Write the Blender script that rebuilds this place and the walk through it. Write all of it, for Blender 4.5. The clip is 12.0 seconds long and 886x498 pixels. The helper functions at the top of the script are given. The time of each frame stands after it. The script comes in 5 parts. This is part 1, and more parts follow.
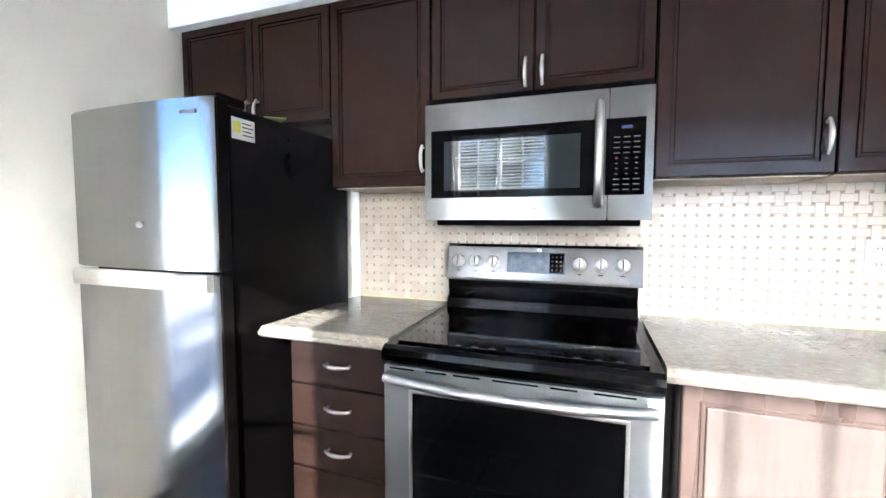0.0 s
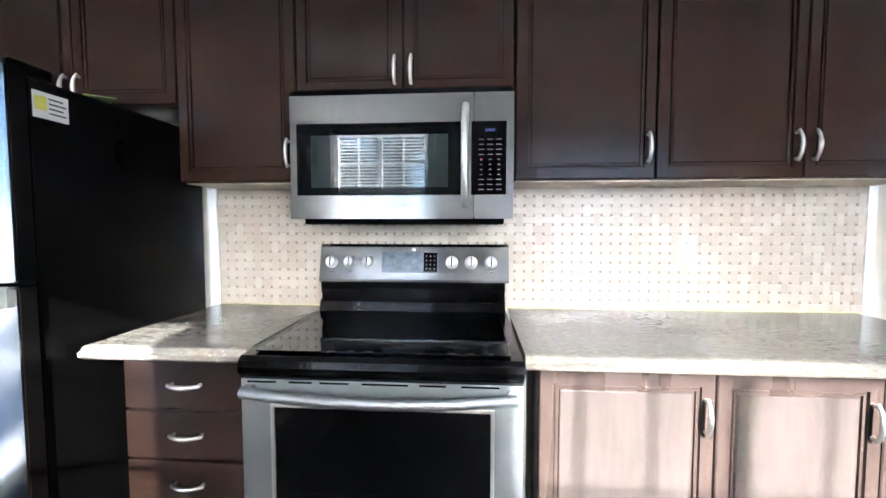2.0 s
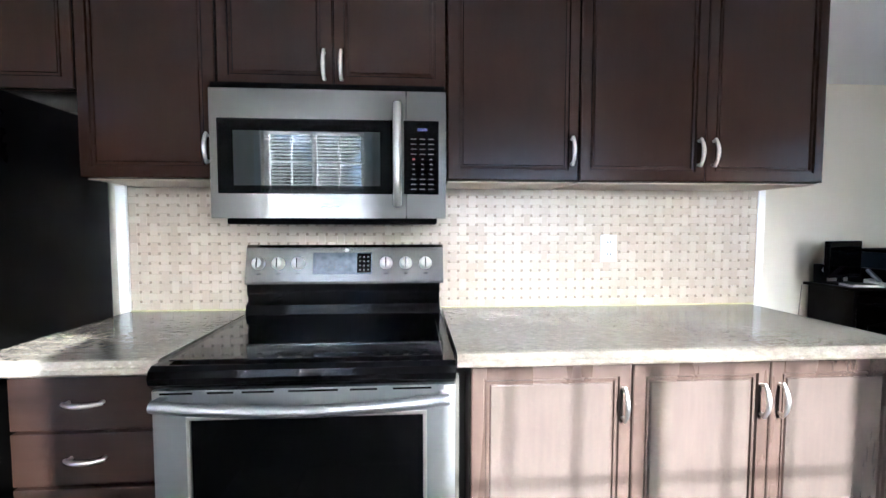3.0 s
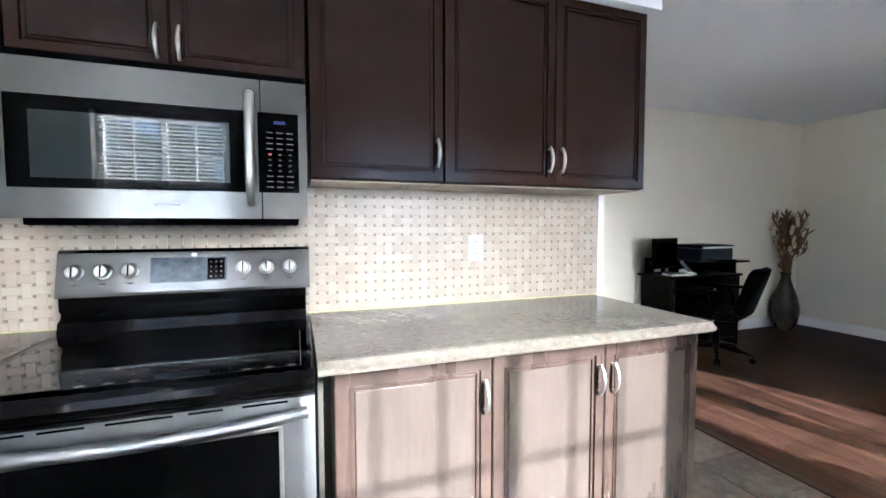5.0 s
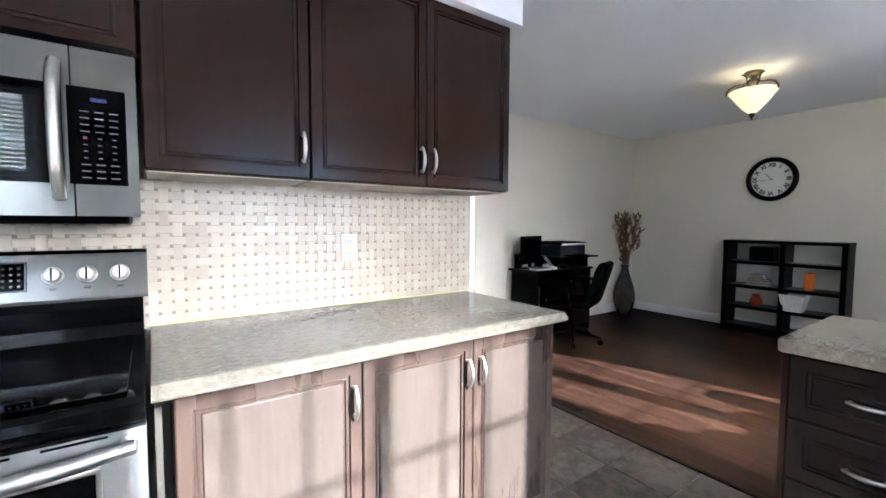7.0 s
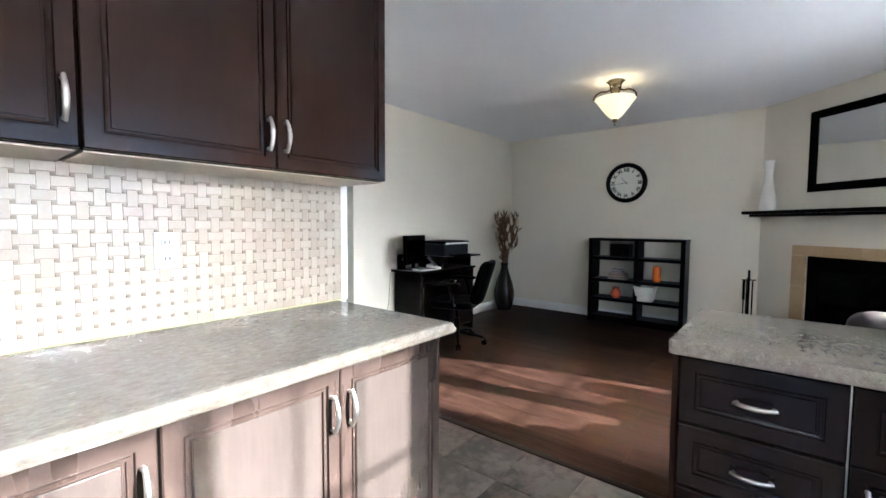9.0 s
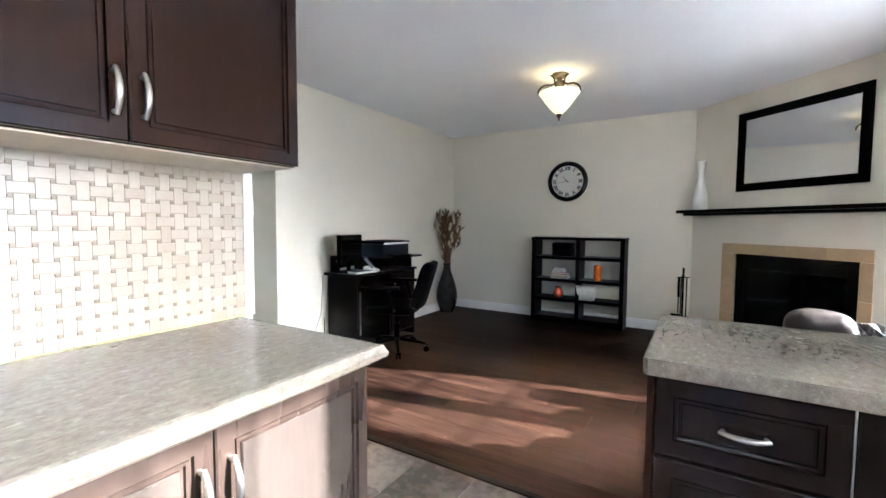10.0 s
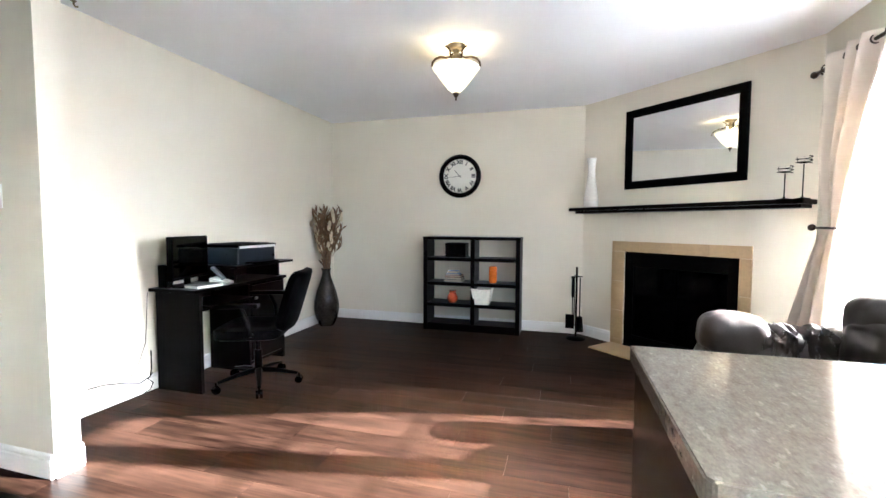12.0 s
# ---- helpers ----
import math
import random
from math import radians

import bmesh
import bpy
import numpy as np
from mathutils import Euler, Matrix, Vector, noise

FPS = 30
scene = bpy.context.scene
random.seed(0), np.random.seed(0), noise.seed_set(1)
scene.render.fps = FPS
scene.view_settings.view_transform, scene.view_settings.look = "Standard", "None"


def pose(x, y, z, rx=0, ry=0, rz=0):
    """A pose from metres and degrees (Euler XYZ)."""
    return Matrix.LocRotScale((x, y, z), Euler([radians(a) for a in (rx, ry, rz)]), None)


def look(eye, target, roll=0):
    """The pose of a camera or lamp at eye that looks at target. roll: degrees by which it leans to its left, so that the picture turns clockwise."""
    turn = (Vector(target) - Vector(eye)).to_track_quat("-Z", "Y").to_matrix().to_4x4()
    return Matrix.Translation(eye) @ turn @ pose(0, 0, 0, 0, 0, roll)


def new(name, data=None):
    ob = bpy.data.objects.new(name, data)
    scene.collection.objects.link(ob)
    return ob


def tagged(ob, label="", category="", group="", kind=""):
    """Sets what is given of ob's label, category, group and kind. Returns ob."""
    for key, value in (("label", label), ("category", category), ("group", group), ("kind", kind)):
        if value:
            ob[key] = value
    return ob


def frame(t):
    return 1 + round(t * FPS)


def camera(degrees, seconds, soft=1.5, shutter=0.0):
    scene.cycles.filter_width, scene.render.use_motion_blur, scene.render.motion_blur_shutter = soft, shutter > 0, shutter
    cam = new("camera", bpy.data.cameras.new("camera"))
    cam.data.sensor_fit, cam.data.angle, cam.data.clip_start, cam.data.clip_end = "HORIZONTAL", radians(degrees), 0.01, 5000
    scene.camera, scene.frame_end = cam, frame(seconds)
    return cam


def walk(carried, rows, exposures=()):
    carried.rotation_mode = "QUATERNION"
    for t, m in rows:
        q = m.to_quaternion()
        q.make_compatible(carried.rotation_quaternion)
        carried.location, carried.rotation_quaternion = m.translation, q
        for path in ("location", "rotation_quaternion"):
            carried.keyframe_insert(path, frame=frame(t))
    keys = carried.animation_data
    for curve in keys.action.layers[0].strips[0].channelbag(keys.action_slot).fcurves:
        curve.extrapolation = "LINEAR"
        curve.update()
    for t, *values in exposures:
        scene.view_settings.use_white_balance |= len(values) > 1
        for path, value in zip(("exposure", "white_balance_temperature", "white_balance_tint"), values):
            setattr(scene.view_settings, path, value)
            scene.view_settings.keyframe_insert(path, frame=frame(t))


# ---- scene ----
cam = camera(93.2, 12.0)

PATH = [
    (0, (0.582, -1.813, 1.279), (-0.08, 0.07, 1.15), 0.1),
    (0.5, (0.601, -1.802, 1.276), (0.064, 0.121, 1.151), 0.1),
    (1, (0.613, -1.792, 1.271), (0.205, 0.163, 1.152), 0.0),
    (1.5, (0.613, -1.783, 1.27), (0.345, 0.195, 1.15), 0.1),
    (2, (0.632, -1.772, 1.265), (0.485, 0.22, 1.15), -0.0),
    (2.5, (0.646, -1.771, 1.262), (0.639, 0.226, 1.151), -0.0),
    (4.5, (0.708, -1.752, 1.257), (1.239, 0.174, 1.155), -0.1),
    (5, (0.728, -1.755, 1.261), (1.386, 0.131, 1.154), -0.1),
    (5.5, (0.742, -1.757, 1.269), (1.526, 0.079, 1.152), 0.1),
    (6, (0.751, -1.754, 1.263), (1.662, 0.024, 1.151), 0.0),
    (6.5, (0.766, -1.752, 1.267), (1.793, -0.039, 1.151), 0.1),
    (7, (0.783, -1.75, 1.269), (1.925, -0.112, 1.15), 0.2),
    (9, (1.022, -1.538, 1.252), (2.564, -0.27, 1.136), 0.3),
    (9.5, (1.138, -1.468, 1.25), (2.763, -0.308, 1.131), 0.3),
    (10, (1.276, -1.38, 1.243), (2.977, -0.335, 1.126), 0.3),
    (10.5, (1.418, -1.284, 1.241), (3.186, -0.356, 1.122), 0.2),
    (11, (1.561, -1.194, 1.234), (3.389, -0.391, 1.114), 0.3),
    (11.5, (1.728, -1.119, 1.239), (3.607, -0.444, 1.12), 0.3),
    (12, (1.874, -1.078, 1.224), (3.794, -0.531, 1.11), 0.2),
]
EXPOSURES = [(0, 4.25, 5380, 10), (2.5, 4.0, 5300, 10), (5.0, 3.8, 5280, 10), (7.0, 3.85, 5300, 10), (9.5, 4.1, 5370, 10), (10.5, 4.4, 5450, 10), (11.5, 4.65, 5500, 10), (12, 4.98, 5540, 10)]
walk(cam, [(t, look(eye, target, roll)) for t, eye, target, roll in PATH], EXPOSURES)

# ---- world, sun, large lights ----
SUN_EL, SUN_AZ = radians(24.5), Vector((0.21, -1.0, 0)).normalized()
sun_dir = Vector((SUN_AZ.x * math.cos(SUN_EL), SUN_AZ.y * math.cos(SUN_EL), math.sin(SUN_EL)))
world = bpy.data.worlds.new("world")
scene.world = world
world.use_nodes = True
wn = world.node_tree
sky = wn.nodes.new("ShaderNodeTexSky")
sky.sky_type, sky.sun_disc = "NISHITA", False
sky.dust_density, sky.air_density = 0.0, 0.7
sky.sun_elevation, sky.sun_rotation = SUN_EL, math.atan2(SUN_AZ.x, SUN_AZ.y)
wn.links.new(sky.outputs[0], wn.nodes["Background"].inputs[0])
wn.nodes["Background"].inputs[1].default_value = 0.042


def lamp(name, kind, m, energy, color=(1, 1, 1), **more):
    data = bpy.data.lights.new(name, kind)
    data.energy, data.color = energy, color
    ob = new(name, data)
    ob.matrix_world = m
    if kind == "SUN":
        data.angle = more["angle"]
    if kind == "AREA":
        data.shape, data.size, data.size_y = "RECTANGLE", more["size"][0], more["size"][1]
    if kind == "POINT":
        data.shadow_soft_size = more["radius"]
    return ob


lamp("sun", "SUN", look(tuple(sun_dir * 20), (0, 0, 0)), 5.0, (1.0, 0.93, 0.84), angle=radians(1.0))
# daylight of the sky in the window opening
WY = -2.79
lamp("sky_light_sink_window", "AREA", look((1.818, WY - 0.17, 1.53), (1.818, 0, 1.53)), 0.24, (0.94, 0.97, 1.0), size=(1.22, 0.8))


# ---- materials ----
def mat(name, color, rough=0.5, metal=0.0, vary=0.12, scale=6.0, fine=60.0, bump=0.0, stretch=(1, 1, 1), coat=0.0,
        spots=None, spec=0.5, per_object=0.0, contrast=0.2, color2=None, rough_vary=0.08):
    """Principled material with variation at two scales, wear in the gloss and fine relief."""
    m = bpy.data.materials.new(name)
    m.use_nodes = True
    nt = m.node_tree
    N, L = nt.nodes, nt.links
    b = N["Principled BSDF"]
    tc = N.new("ShaderNodeTexCoord")
    mp = N.new("ShaderNodeMapping")
    mp.inputs["Scale"].default_value = stretch
    L.new(tc.outputs["Object"], mp.inputs[0])
    if per_object:
        shift_info = N.new("ShaderNodeObjectInfo")
        shift = N.new("ShaderNodeVectorMath")
        shift.operation = "SCALE"
        shift.inputs[0].default_value = (37.0, 91.0, 13.0)
        L.new(shift_info.outputs["Random"], shift.inputs["Scale"])
        L.new(shift.outputs[0], mp.inputs["Location"])

    def noise_tex(s, detail):
        n = N.new("ShaderNodeTexNoise")
        n.inputs["Scale"].default_value, n.inputs["Detail"].default_value = s, detail
        L.new(mp.outputs[0], n.inputs["Vector"])
        return n
    n1, n2 = noise_tex(scale, 4), noise_tex(fine, 3)
    c2 = color2 or tuple(max(0, c * (1 - vary * 2)) for c in color)
    c1 = tuple(min(1, c * (1 + (vary if not color2 else 0))) for c in color)
    ramp = N.new("ShaderNodeMix")
    ramp.data_type = "RGBA"
    add = N.new("ShaderNodeMath")
    add.operation = "MULTIPLY_ADD"
    add.inputs[1].default_value = 0.45
    L.new(n2.outputs[0], add.inputs[0])
    half = N.new("ShaderNodeMath")
    half.operation = "MULTIPLY"
    half.inputs[1].default_value = 0.55
    L.new(n1.outputs[0], half.inputs[0])
    L.new(half.outputs[0], add.inputs[2])
    st = N.new("ShaderNodeMapRange")
    st.inputs[1].default_value, st.inputs[2].default_value = 0.5 - contrast, 0.5 + contrast
    L.new(add.outputs[0], st.inputs[0])
    fac = st.outputs[0]
    if per_object:
        oi = N.new("ShaderNodeObjectInfo")
        gi = N.new("ShaderNodeNewGeometry")
        plus = N.new("ShaderNodeMath")
        plus.operation = "ADD"
        L.new(oi.outputs["Random"], plus.inputs[0])
        L.new(gi.outputs["Random Per Island"], plus.inputs[1])
        fr = N.new("ShaderNodeMath")
        fr.operation = "FRACT"
        L.new(plus.outputs[0], fr.inputs[0])
        mx = N.new("ShaderNodeMath")
        mx.operation = "MULTIPLY_ADD"
        mx.inputs[1].default_value = per_object
        L.new(fr.outputs[0], mx.inputs[0])
        sc = N.new("ShaderNodeMath")
        sc.operation = "MULTIPLY"
        sc.inputs[1].default_value = 1 - per_object
        L.new(fac, sc.inputs[0])
        L.new(sc.outputs[0], mx.inputs[2])
        fac = mx.outputs[0]
    L.new(fac, ramp.inputs[0])
    ramp.inputs[6].default_value, ramp.inputs[7].default_value = (*c2, 1), (*c1, 1)
    out = ramp.outputs[2]
    if spots:
        color_s, s_scale, lo, hi = spots
        n3 = noise_tex(s_scale, 5)
        cut = N.new("ShaderNodeMapRange")
        cut.inputs[1].default_value, cut.inputs[2].default_value = lo, hi
        L.new(n3.outputs[0], cut.inputs[0])
        r2 = N.new("ShaderNodeMix")
        r2.data_type = "RGBA"
        L.new(cut.outputs[0], r2.inputs[0])
        L.new(out, r2.inputs[6])
        r2.inputs[7].default_value = (*color_s, 1)
        out = r2.outputs[2]
    L.new(out, b.inputs["Base Color"])
    rr = N.new("ShaderNodeMapRange")
    rr.inputs[3].default_value, rr.inputs[4].default_value = max(0.02, rough - rough_vary), min(1, rough + rough_vary)
    L.new(n1.outputs[0], rr.inputs[0])
    L.new(rr.outputs[0], b.inputs["Roughness"])
    b.inputs["Metallic"].default_value = metal
    b.inputs["Specular IOR Level"].default_value = spec
    b.inputs["Coat Weight"].default_value = coat
    b.inputs["Coat Roughness"].default_value = 0.12
    if bump:
        bp = N.new("ShaderNodeBump")
        bp.inputs["Strength"].default_value, bp.inputs["Distance"].default_value = bump, 0.004
        L.new(add.outputs[0], bp.inputs["Height"])
        L.new(bp.outputs[0], b.inputs["Normal"])
    return m


def glowing(name, color, strength, base=(0.8, 0.8, 0.8)):
    m = mat(name, base, 0.4)
    b = m.node_tree.nodes["Principled BSDF"]
    b.inputs["Emission Color"].default_value = (*color, 1)
    b.inputs["Emission Strength"].default_value = strength
    return m


def glass(name, rough=0.0, tint=(1, 1, 1)):
    m = bpy.data.materials.new(name)
    m.use_nodes = True
    b = m.node_tree.nodes["Principled BSDF"]
    b.inputs["Base Color"].default_value = (*tint, 1)
    b.inputs["Transmission Weight"].default_value = 1
    b.inputs["Roughness"].default_value = rough
    b.inputs["IOR"].default_value = 1.45
    return m


PAINT = mat("beige_wall_paint", (0.73, 0.685, 0.575), 0.6, vary=0.02, scale=1.5, fine=180, bump=0.05)
CEIL = mat("white_ceiling_paint", (0.88, 0.895, 0.92), 0.8, vary=0.02, scale=1.2, fine=120, bump=0.08)
WHITE = mat("white_trim_paint", (0.80, 0.80, 0.78), 0.35, vary=0.03, scale=4, fine=60)
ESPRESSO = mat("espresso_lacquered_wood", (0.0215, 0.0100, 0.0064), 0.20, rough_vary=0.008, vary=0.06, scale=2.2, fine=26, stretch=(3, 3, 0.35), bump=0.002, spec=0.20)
# ESPRESSO darkened in colour to carry the shade on the peninsula fronts
ESPRESSO_H_SHADE = mat("espresso_lacquered_wood_level_grain_shaded", (0.009, 0.0052, 0.0040), 0.17, rough_vary=0.008, vary=0.06, scale=2.2, fine=26, stretch=(0.35, 3, 3), bump=0.002, spec=0.35)
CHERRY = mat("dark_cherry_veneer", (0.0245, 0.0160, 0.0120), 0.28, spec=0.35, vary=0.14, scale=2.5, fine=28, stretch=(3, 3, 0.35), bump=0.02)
# CHERRY with the shade on the drawers by the cooker put into its colour
CHERRY_H_SHADE = mat("dark_cherry_veneer_level_grain_shaded", (0.011, 0.0054, 0.0035), 0.33, spec=0.2, vary=0.2, scale=2.5, fine=28, stretch=(0.35, 3, 3), bump=0.06)
# cherry door panels; the glare of the sun is put into this paler colour
CHERRY_GLARE = mat("cherry_veneer_panel_sun_glare", (0.034, 0.0262, 0.0210), 0.22, vary=0.10, scale=3.5, fine=28, stretch=(3, 3, 0.35), bump=0.03, rough_vary=0.03)
FILLER = mat("taupe_melamine", (0.020, 0.0175, 0.0125), 0.45, vary=0.15, scale=5, fine=40, stretch=(3, 3, 0.5))
MAPLE = mat("pale_maple_board", (0.50, 0.42, 0.32), 0.5, vary=0.08, scale=3, fine=30, stretch=(0.4, 3, 3))
COUNTER = mat("mottled_stone_laminate", (0.225, 0.20, 0.16), 0.12, vary=0.2, scale=42, fine=150, color2=(0.125, 0.107, 0.083), spec=0.4, stretch=(0.7, 1.3, 1.3),
              spots=((0.29, 0.265, 0.22), 70, 0.60, 0.78), rough_vary=0.02)
STEEL = mat("brushed_stainless_steel", (0.225, 0.225, 0.222), 0.19, 1.0, vary=0.015, scale=3, fine=90, stretch=(0.25, 6, 14), bump=0.01, rough_vary=0.02)
STEEL_COOKER = mat("coarse_brushed_stainless_steel", (0.31, 0.31, 0.305), 0.40, 1.0, vary=0.02, scale=3, fine=90, stretch=(0.25, 6, 14), bump=0.012, rough_vary=0.04)
STEEL_V = mat("brushed_stainless_steel_upright", (0.275, 0.272, 0.262), 0.13, 1.0, vary=0.03, scale=2.5, fine=90, stretch=(10, 10, 0.3), bump=0.012)
NICKEL = mat("satin_nickel", (0.66, 0.63, 0.57), 0.36, 1.0, vary=0.05, scale=20, fine=200)
GRAPHITE = mat("graphite_enamel", spec=0.10, color=(0.0028, 0.0024, 0.0021), rough=0.3, metal=0.1, vary=0.1, scale=3, fine=220, bump=0.05)
BLACK_GLASS = mat("black_ceramic_glass", (0.0012, 0.0012, 0.0012), 0.05, vary=0.1, scale=6, spec=0.1, rough_vary=0.02)
HOB = mat("glossy_hob_glass", (0.0012, 0.0012, 0.0012), 0.04, vary=0.1, scale=6, spec=0.34, rough_vary=0.01)
OVEN_GLASS = mat("black_oven_glass", (0.0008, 0.0008, 0.0008), 0.06, vary=0.1, scale=6, spec=0.05, rough_vary=0.01)
# black clock glass; a grey-blue reflection is put into its base colour
DISPLAY = mat("display_glass_grey_reflection", (0.10, 0.12, 0.145), 0.12, vary=0.25, scale=20, spec=0.5)
CAULK = mat("yellowed_caulk", (0.46, 0.42, 0.22), 0.5, vary=0.2, scale=14)
SUBFLOOR = mat("dark_floor_underlay", (0.004, 0.0026, 0.002), 0.9, vary=0.2, scale=6)
BLACK = mat("black_enamel", (0.001, 0.001, 0.001), 0.07, vary=0.15, scale=8, spec=0.14, rough_vary=0.04)
BLACK_MATT = mat("matt_black_plastic", (0.0014, 0.0014, 0.0016), 0.45, vary=0.2, scale=12, fine=150, bump=0.1, spec=0.02)
OVEN_DARK = mat("oven_window_screen", (0.006, 0.012, 0.014), 0.02, vary=0.1, scale=5, spec=1.0, rough_vary=0.02)
PRINTER_BLUE = mat("blue_black_plastic", (0.010, 0.015, 0.021), 0.3, vary=0.1, scale=15)
GREY_PLASTIC = mat("grey_plastic", (0.20, 0.22, 0.24), 0.35, vary=0.1, scale=15)
SOCKET_PLATE = mat("cool_white_plastic", (0.50, 0.53, 0.55), 0.3, vary=0.03, scale=12)
WHITE_PLASTIC = mat("white_plastic", (0.80, 0.80, 0.78), 0.3, vary=0.03, scale=12)
IVORY = mat("ivory_plastic", (0.72, 0.66, 0.46), 0.35, vary=0.04, scale=12)
TILE = mat("cream_travertine_mosaic", (0.42, 0.362, 0.288), 0.34, vary=0.12, scale=12, fine=90, bump=0.04, per_object=0.6, color2=(0.31, 0.256, 0.192))
DOT = mat("taupe_mosaic_dot", (0.285, 0.243, 0.188), 0.25, vary=0.15, scale=30, per_object=0.6, color2=(0.20, 0.16, 0.12))
GROUT = mat("beige_grout", (0.26, 0.218, 0.165), 0.85, vary=0.08, scale=30, fine=250, bump=0.15)
PLANK = mat("dark_walnut_laminate", (0.042, 0.0212, 0.0138), 0.32, spec=0.014, contrast=0.13, vary=0.3, scale=1.7, fine=9, stretch=(9, 0.5, 1), per_object=0.4,
            color2=(0.0018, 0.0007, 0.0005), bump=0.06)
SLATE = mat("brown_slate_tile", (0.105, 0.085, 0.064), 0.40, vary=0.3, contrast=0.075, spec=0.3, scale=4.5, fine=22, color2=(0.016, 0.012, 0.009), bump=0.2, per_object=0.3)
BLACKWOOD = mat("black_brown_furniture_foil", (0.0030, 0.0020, 0.0018), 0.34, spec=0.05, vary=0.25, scale=3, fine=40, stretch=(1, 1, 6), bump=0.05)
FP_TILE = mat("honey_ceramic_tile", (0.50, 0.36, 0.20), 0.35, vary=0.12, scale=7, fine=50, per_object=0.35, bump=0.05)
SOOT = mat("sooty_firebox", (0.0022, 0.0021, 0.002), 0.8, spec=0.03, vary=0.3, scale=6, bump=0.2)
LEATHER = mat("grey_brown_leather", (0.030, 0.024, 0.021), 0.33, spec=0.4, vary=0.15, scale=4, fine=120, bump=0.25)
CURTAIN = mat("cream_satin_curtain", (0.84, 0.75, 0.64), 0.24, vary=0.05, scale=3, fine=250, bump=0.06)
cn = CURTAIN.node_tree
tl = cn.nodes.new("ShaderNodeBsdfTranslucent")
tl.inputs[0].default_value = (0.85, 0.72, 0.58, 1)
mx_ = cn.nodes.new("ShaderNodeMixShader")
mx_.inputs[0].default_value = 0.06
cn.links.new(cn.nodes["Principled BSDF"].outputs[0], mx_.inputs[1])
cn.links.new(tl.outputs[0], mx_.inputs[2])
cn.links.new(mx_.outputs[0], cn.nodes["Material Output"].inputs[0])
BRONZE = mat("oil_rubbed_bronze", (0.075, 0.055, 0.04), 0.35, 0.9, vary=0.2, scale=20)
BRASS = mat("antique_brass", (0.32, 0.27, 0.18), 0.32, 1.0, vary=0.2, scale=25)
MIRROR = mat("silvered_mirror", (0.90, 0.91, 0.92), 0.02, 1.0, vary=0.0, rough_vary=0.0)
VASE_GLAZE = mat("grey_brown_glazed_ceramic", (0.032, 0.026, 0.022), 0.16, vary=0.25, scale=7, fine=40)
VASE_WHITE = mat("white_glazed_ceramic", (0.80, 0.79, 0.75), 0.2, vary=0.04, scale=6)
DRIED = mat("dried_brown_foliage", (0.19, 0.105, 0.052), 0.7, vary=0.35, scale=18, fine=90, bump=0.1, per_object=0.4)
CREAM_POD = mat("cream_dried_pods", (0.66, 0.55, 0.38), 0.6, vary=0.2, scale=30, fine=120, per_object=0.3)
PAPER = mat("white_paper", (0.80, 0.79, 0.75), 0.7, vary=0.04, scale=9)
ORANGE = mat("orange_glass", (0.78, 0.18, 0.02), 0.2, vary=0.12, scale=9)
RED = mat("red_brown_ceramic", (0.42, 0.07, 0.03), 0.25, vary=0.2, scale=12)
CERAMIC = mat("off_white_woven_basket", (0.74, 0.72, 0.66), 0.6, vary=0.1, scale=40, fine=160, bump=0.2)
BLUE = mat("blue_book_cloth", (0.06, 0.16, 0.38), 0.6, vary=0.15, scale=20)
GREEN = mat("pale_green_paper", (0.42, 0.58, 0.20), 0.6, vary=0.12, scale=20)
YELLOW = mat("yellow_print", (0.72, 0.68, 0.12), 0.5, vary=0.1, scale=40)
INK = mat("dark_print", (0.05, 0.05, 0.05), 0.6, vary=0.1, scale=30)
KEY = mat("pale_key_print", (0.07, 0.07, 0.07), 0.5, vary=0.05, scale=30)
KEY_RED = mat("red_key_print", (0.16, 0.012, 0.012), 0.5, vary=0.05, scale=30)
FACE = mat("clock_face_paper", (0.78, 0.77, 0.70), 0.5, vary=0.03, scale=8)
BLIND = mat("white_blind_slat", (0.80, 0.80, 0.77), 0.4, vary=0.03, scale=12)
GLASS = glass("clear_glass")
CLEAR = glass("candle_glass", 0.02)
LIT_BOWL = glowing("lit_alabaster_glass", (1.0, 0.76, 0.36), 0.075, (0.85, 0.75, 0.55))
BLUE_LED = glowing("blue_display_digits", (0.1, 0.2, 1.0), 0.006, (0.008, 0.008, 0.03))
# unseen ground, kept this pale to bounce daylight up to the ceiling
BOUNCE_GROUND = mat("pale_bounce_ground", (0.68, 0.68, 0.67), 0.9, vary=0.10, scale=2, fine=40, bump=0.3)
LEAF = mat("garden_leaves", (0.07, 0.10, 0.035), 0.6, vary=0.3, scale=6)
BARK = mat("tree_bark", (0.12, 0.09, 0.07), 0.9, vary=0.3, scale=12, bump=0.3)


# ---- building helpers ----
def bm_new():
    return bmesh.new()


def box(bm, x0, x1, y0, y1, z0, z1, bevel=0.0, seg=2):
    r = bmesh.ops.create_cube(bm, size=1)
    for v in r["verts"]:
        v.co = Vector(((x0 + x1) / 2 + v.co.x * (x1 - x0), (y0 + y1) / 2 + v.co.y * (y1 - y0), (z0 + z1) / 2 + v.co.z * (z1 - z0)))
    if bevel:
        edges = list({e for v in r["verts"] for e in v.link_edges})
        bmesh.ops.bevel(bm, geom=edges, offset=bevel, segments=seg, profile=0.6, affect="EDGES")
    return bm


def rounded(bm, n0=0):
    """Shades smooth all faces from number n0 on."""
    bm.faces.ensure_lookup_table()
    for f in bm.faces[n0:]:
        f.smooth = True
    return bm


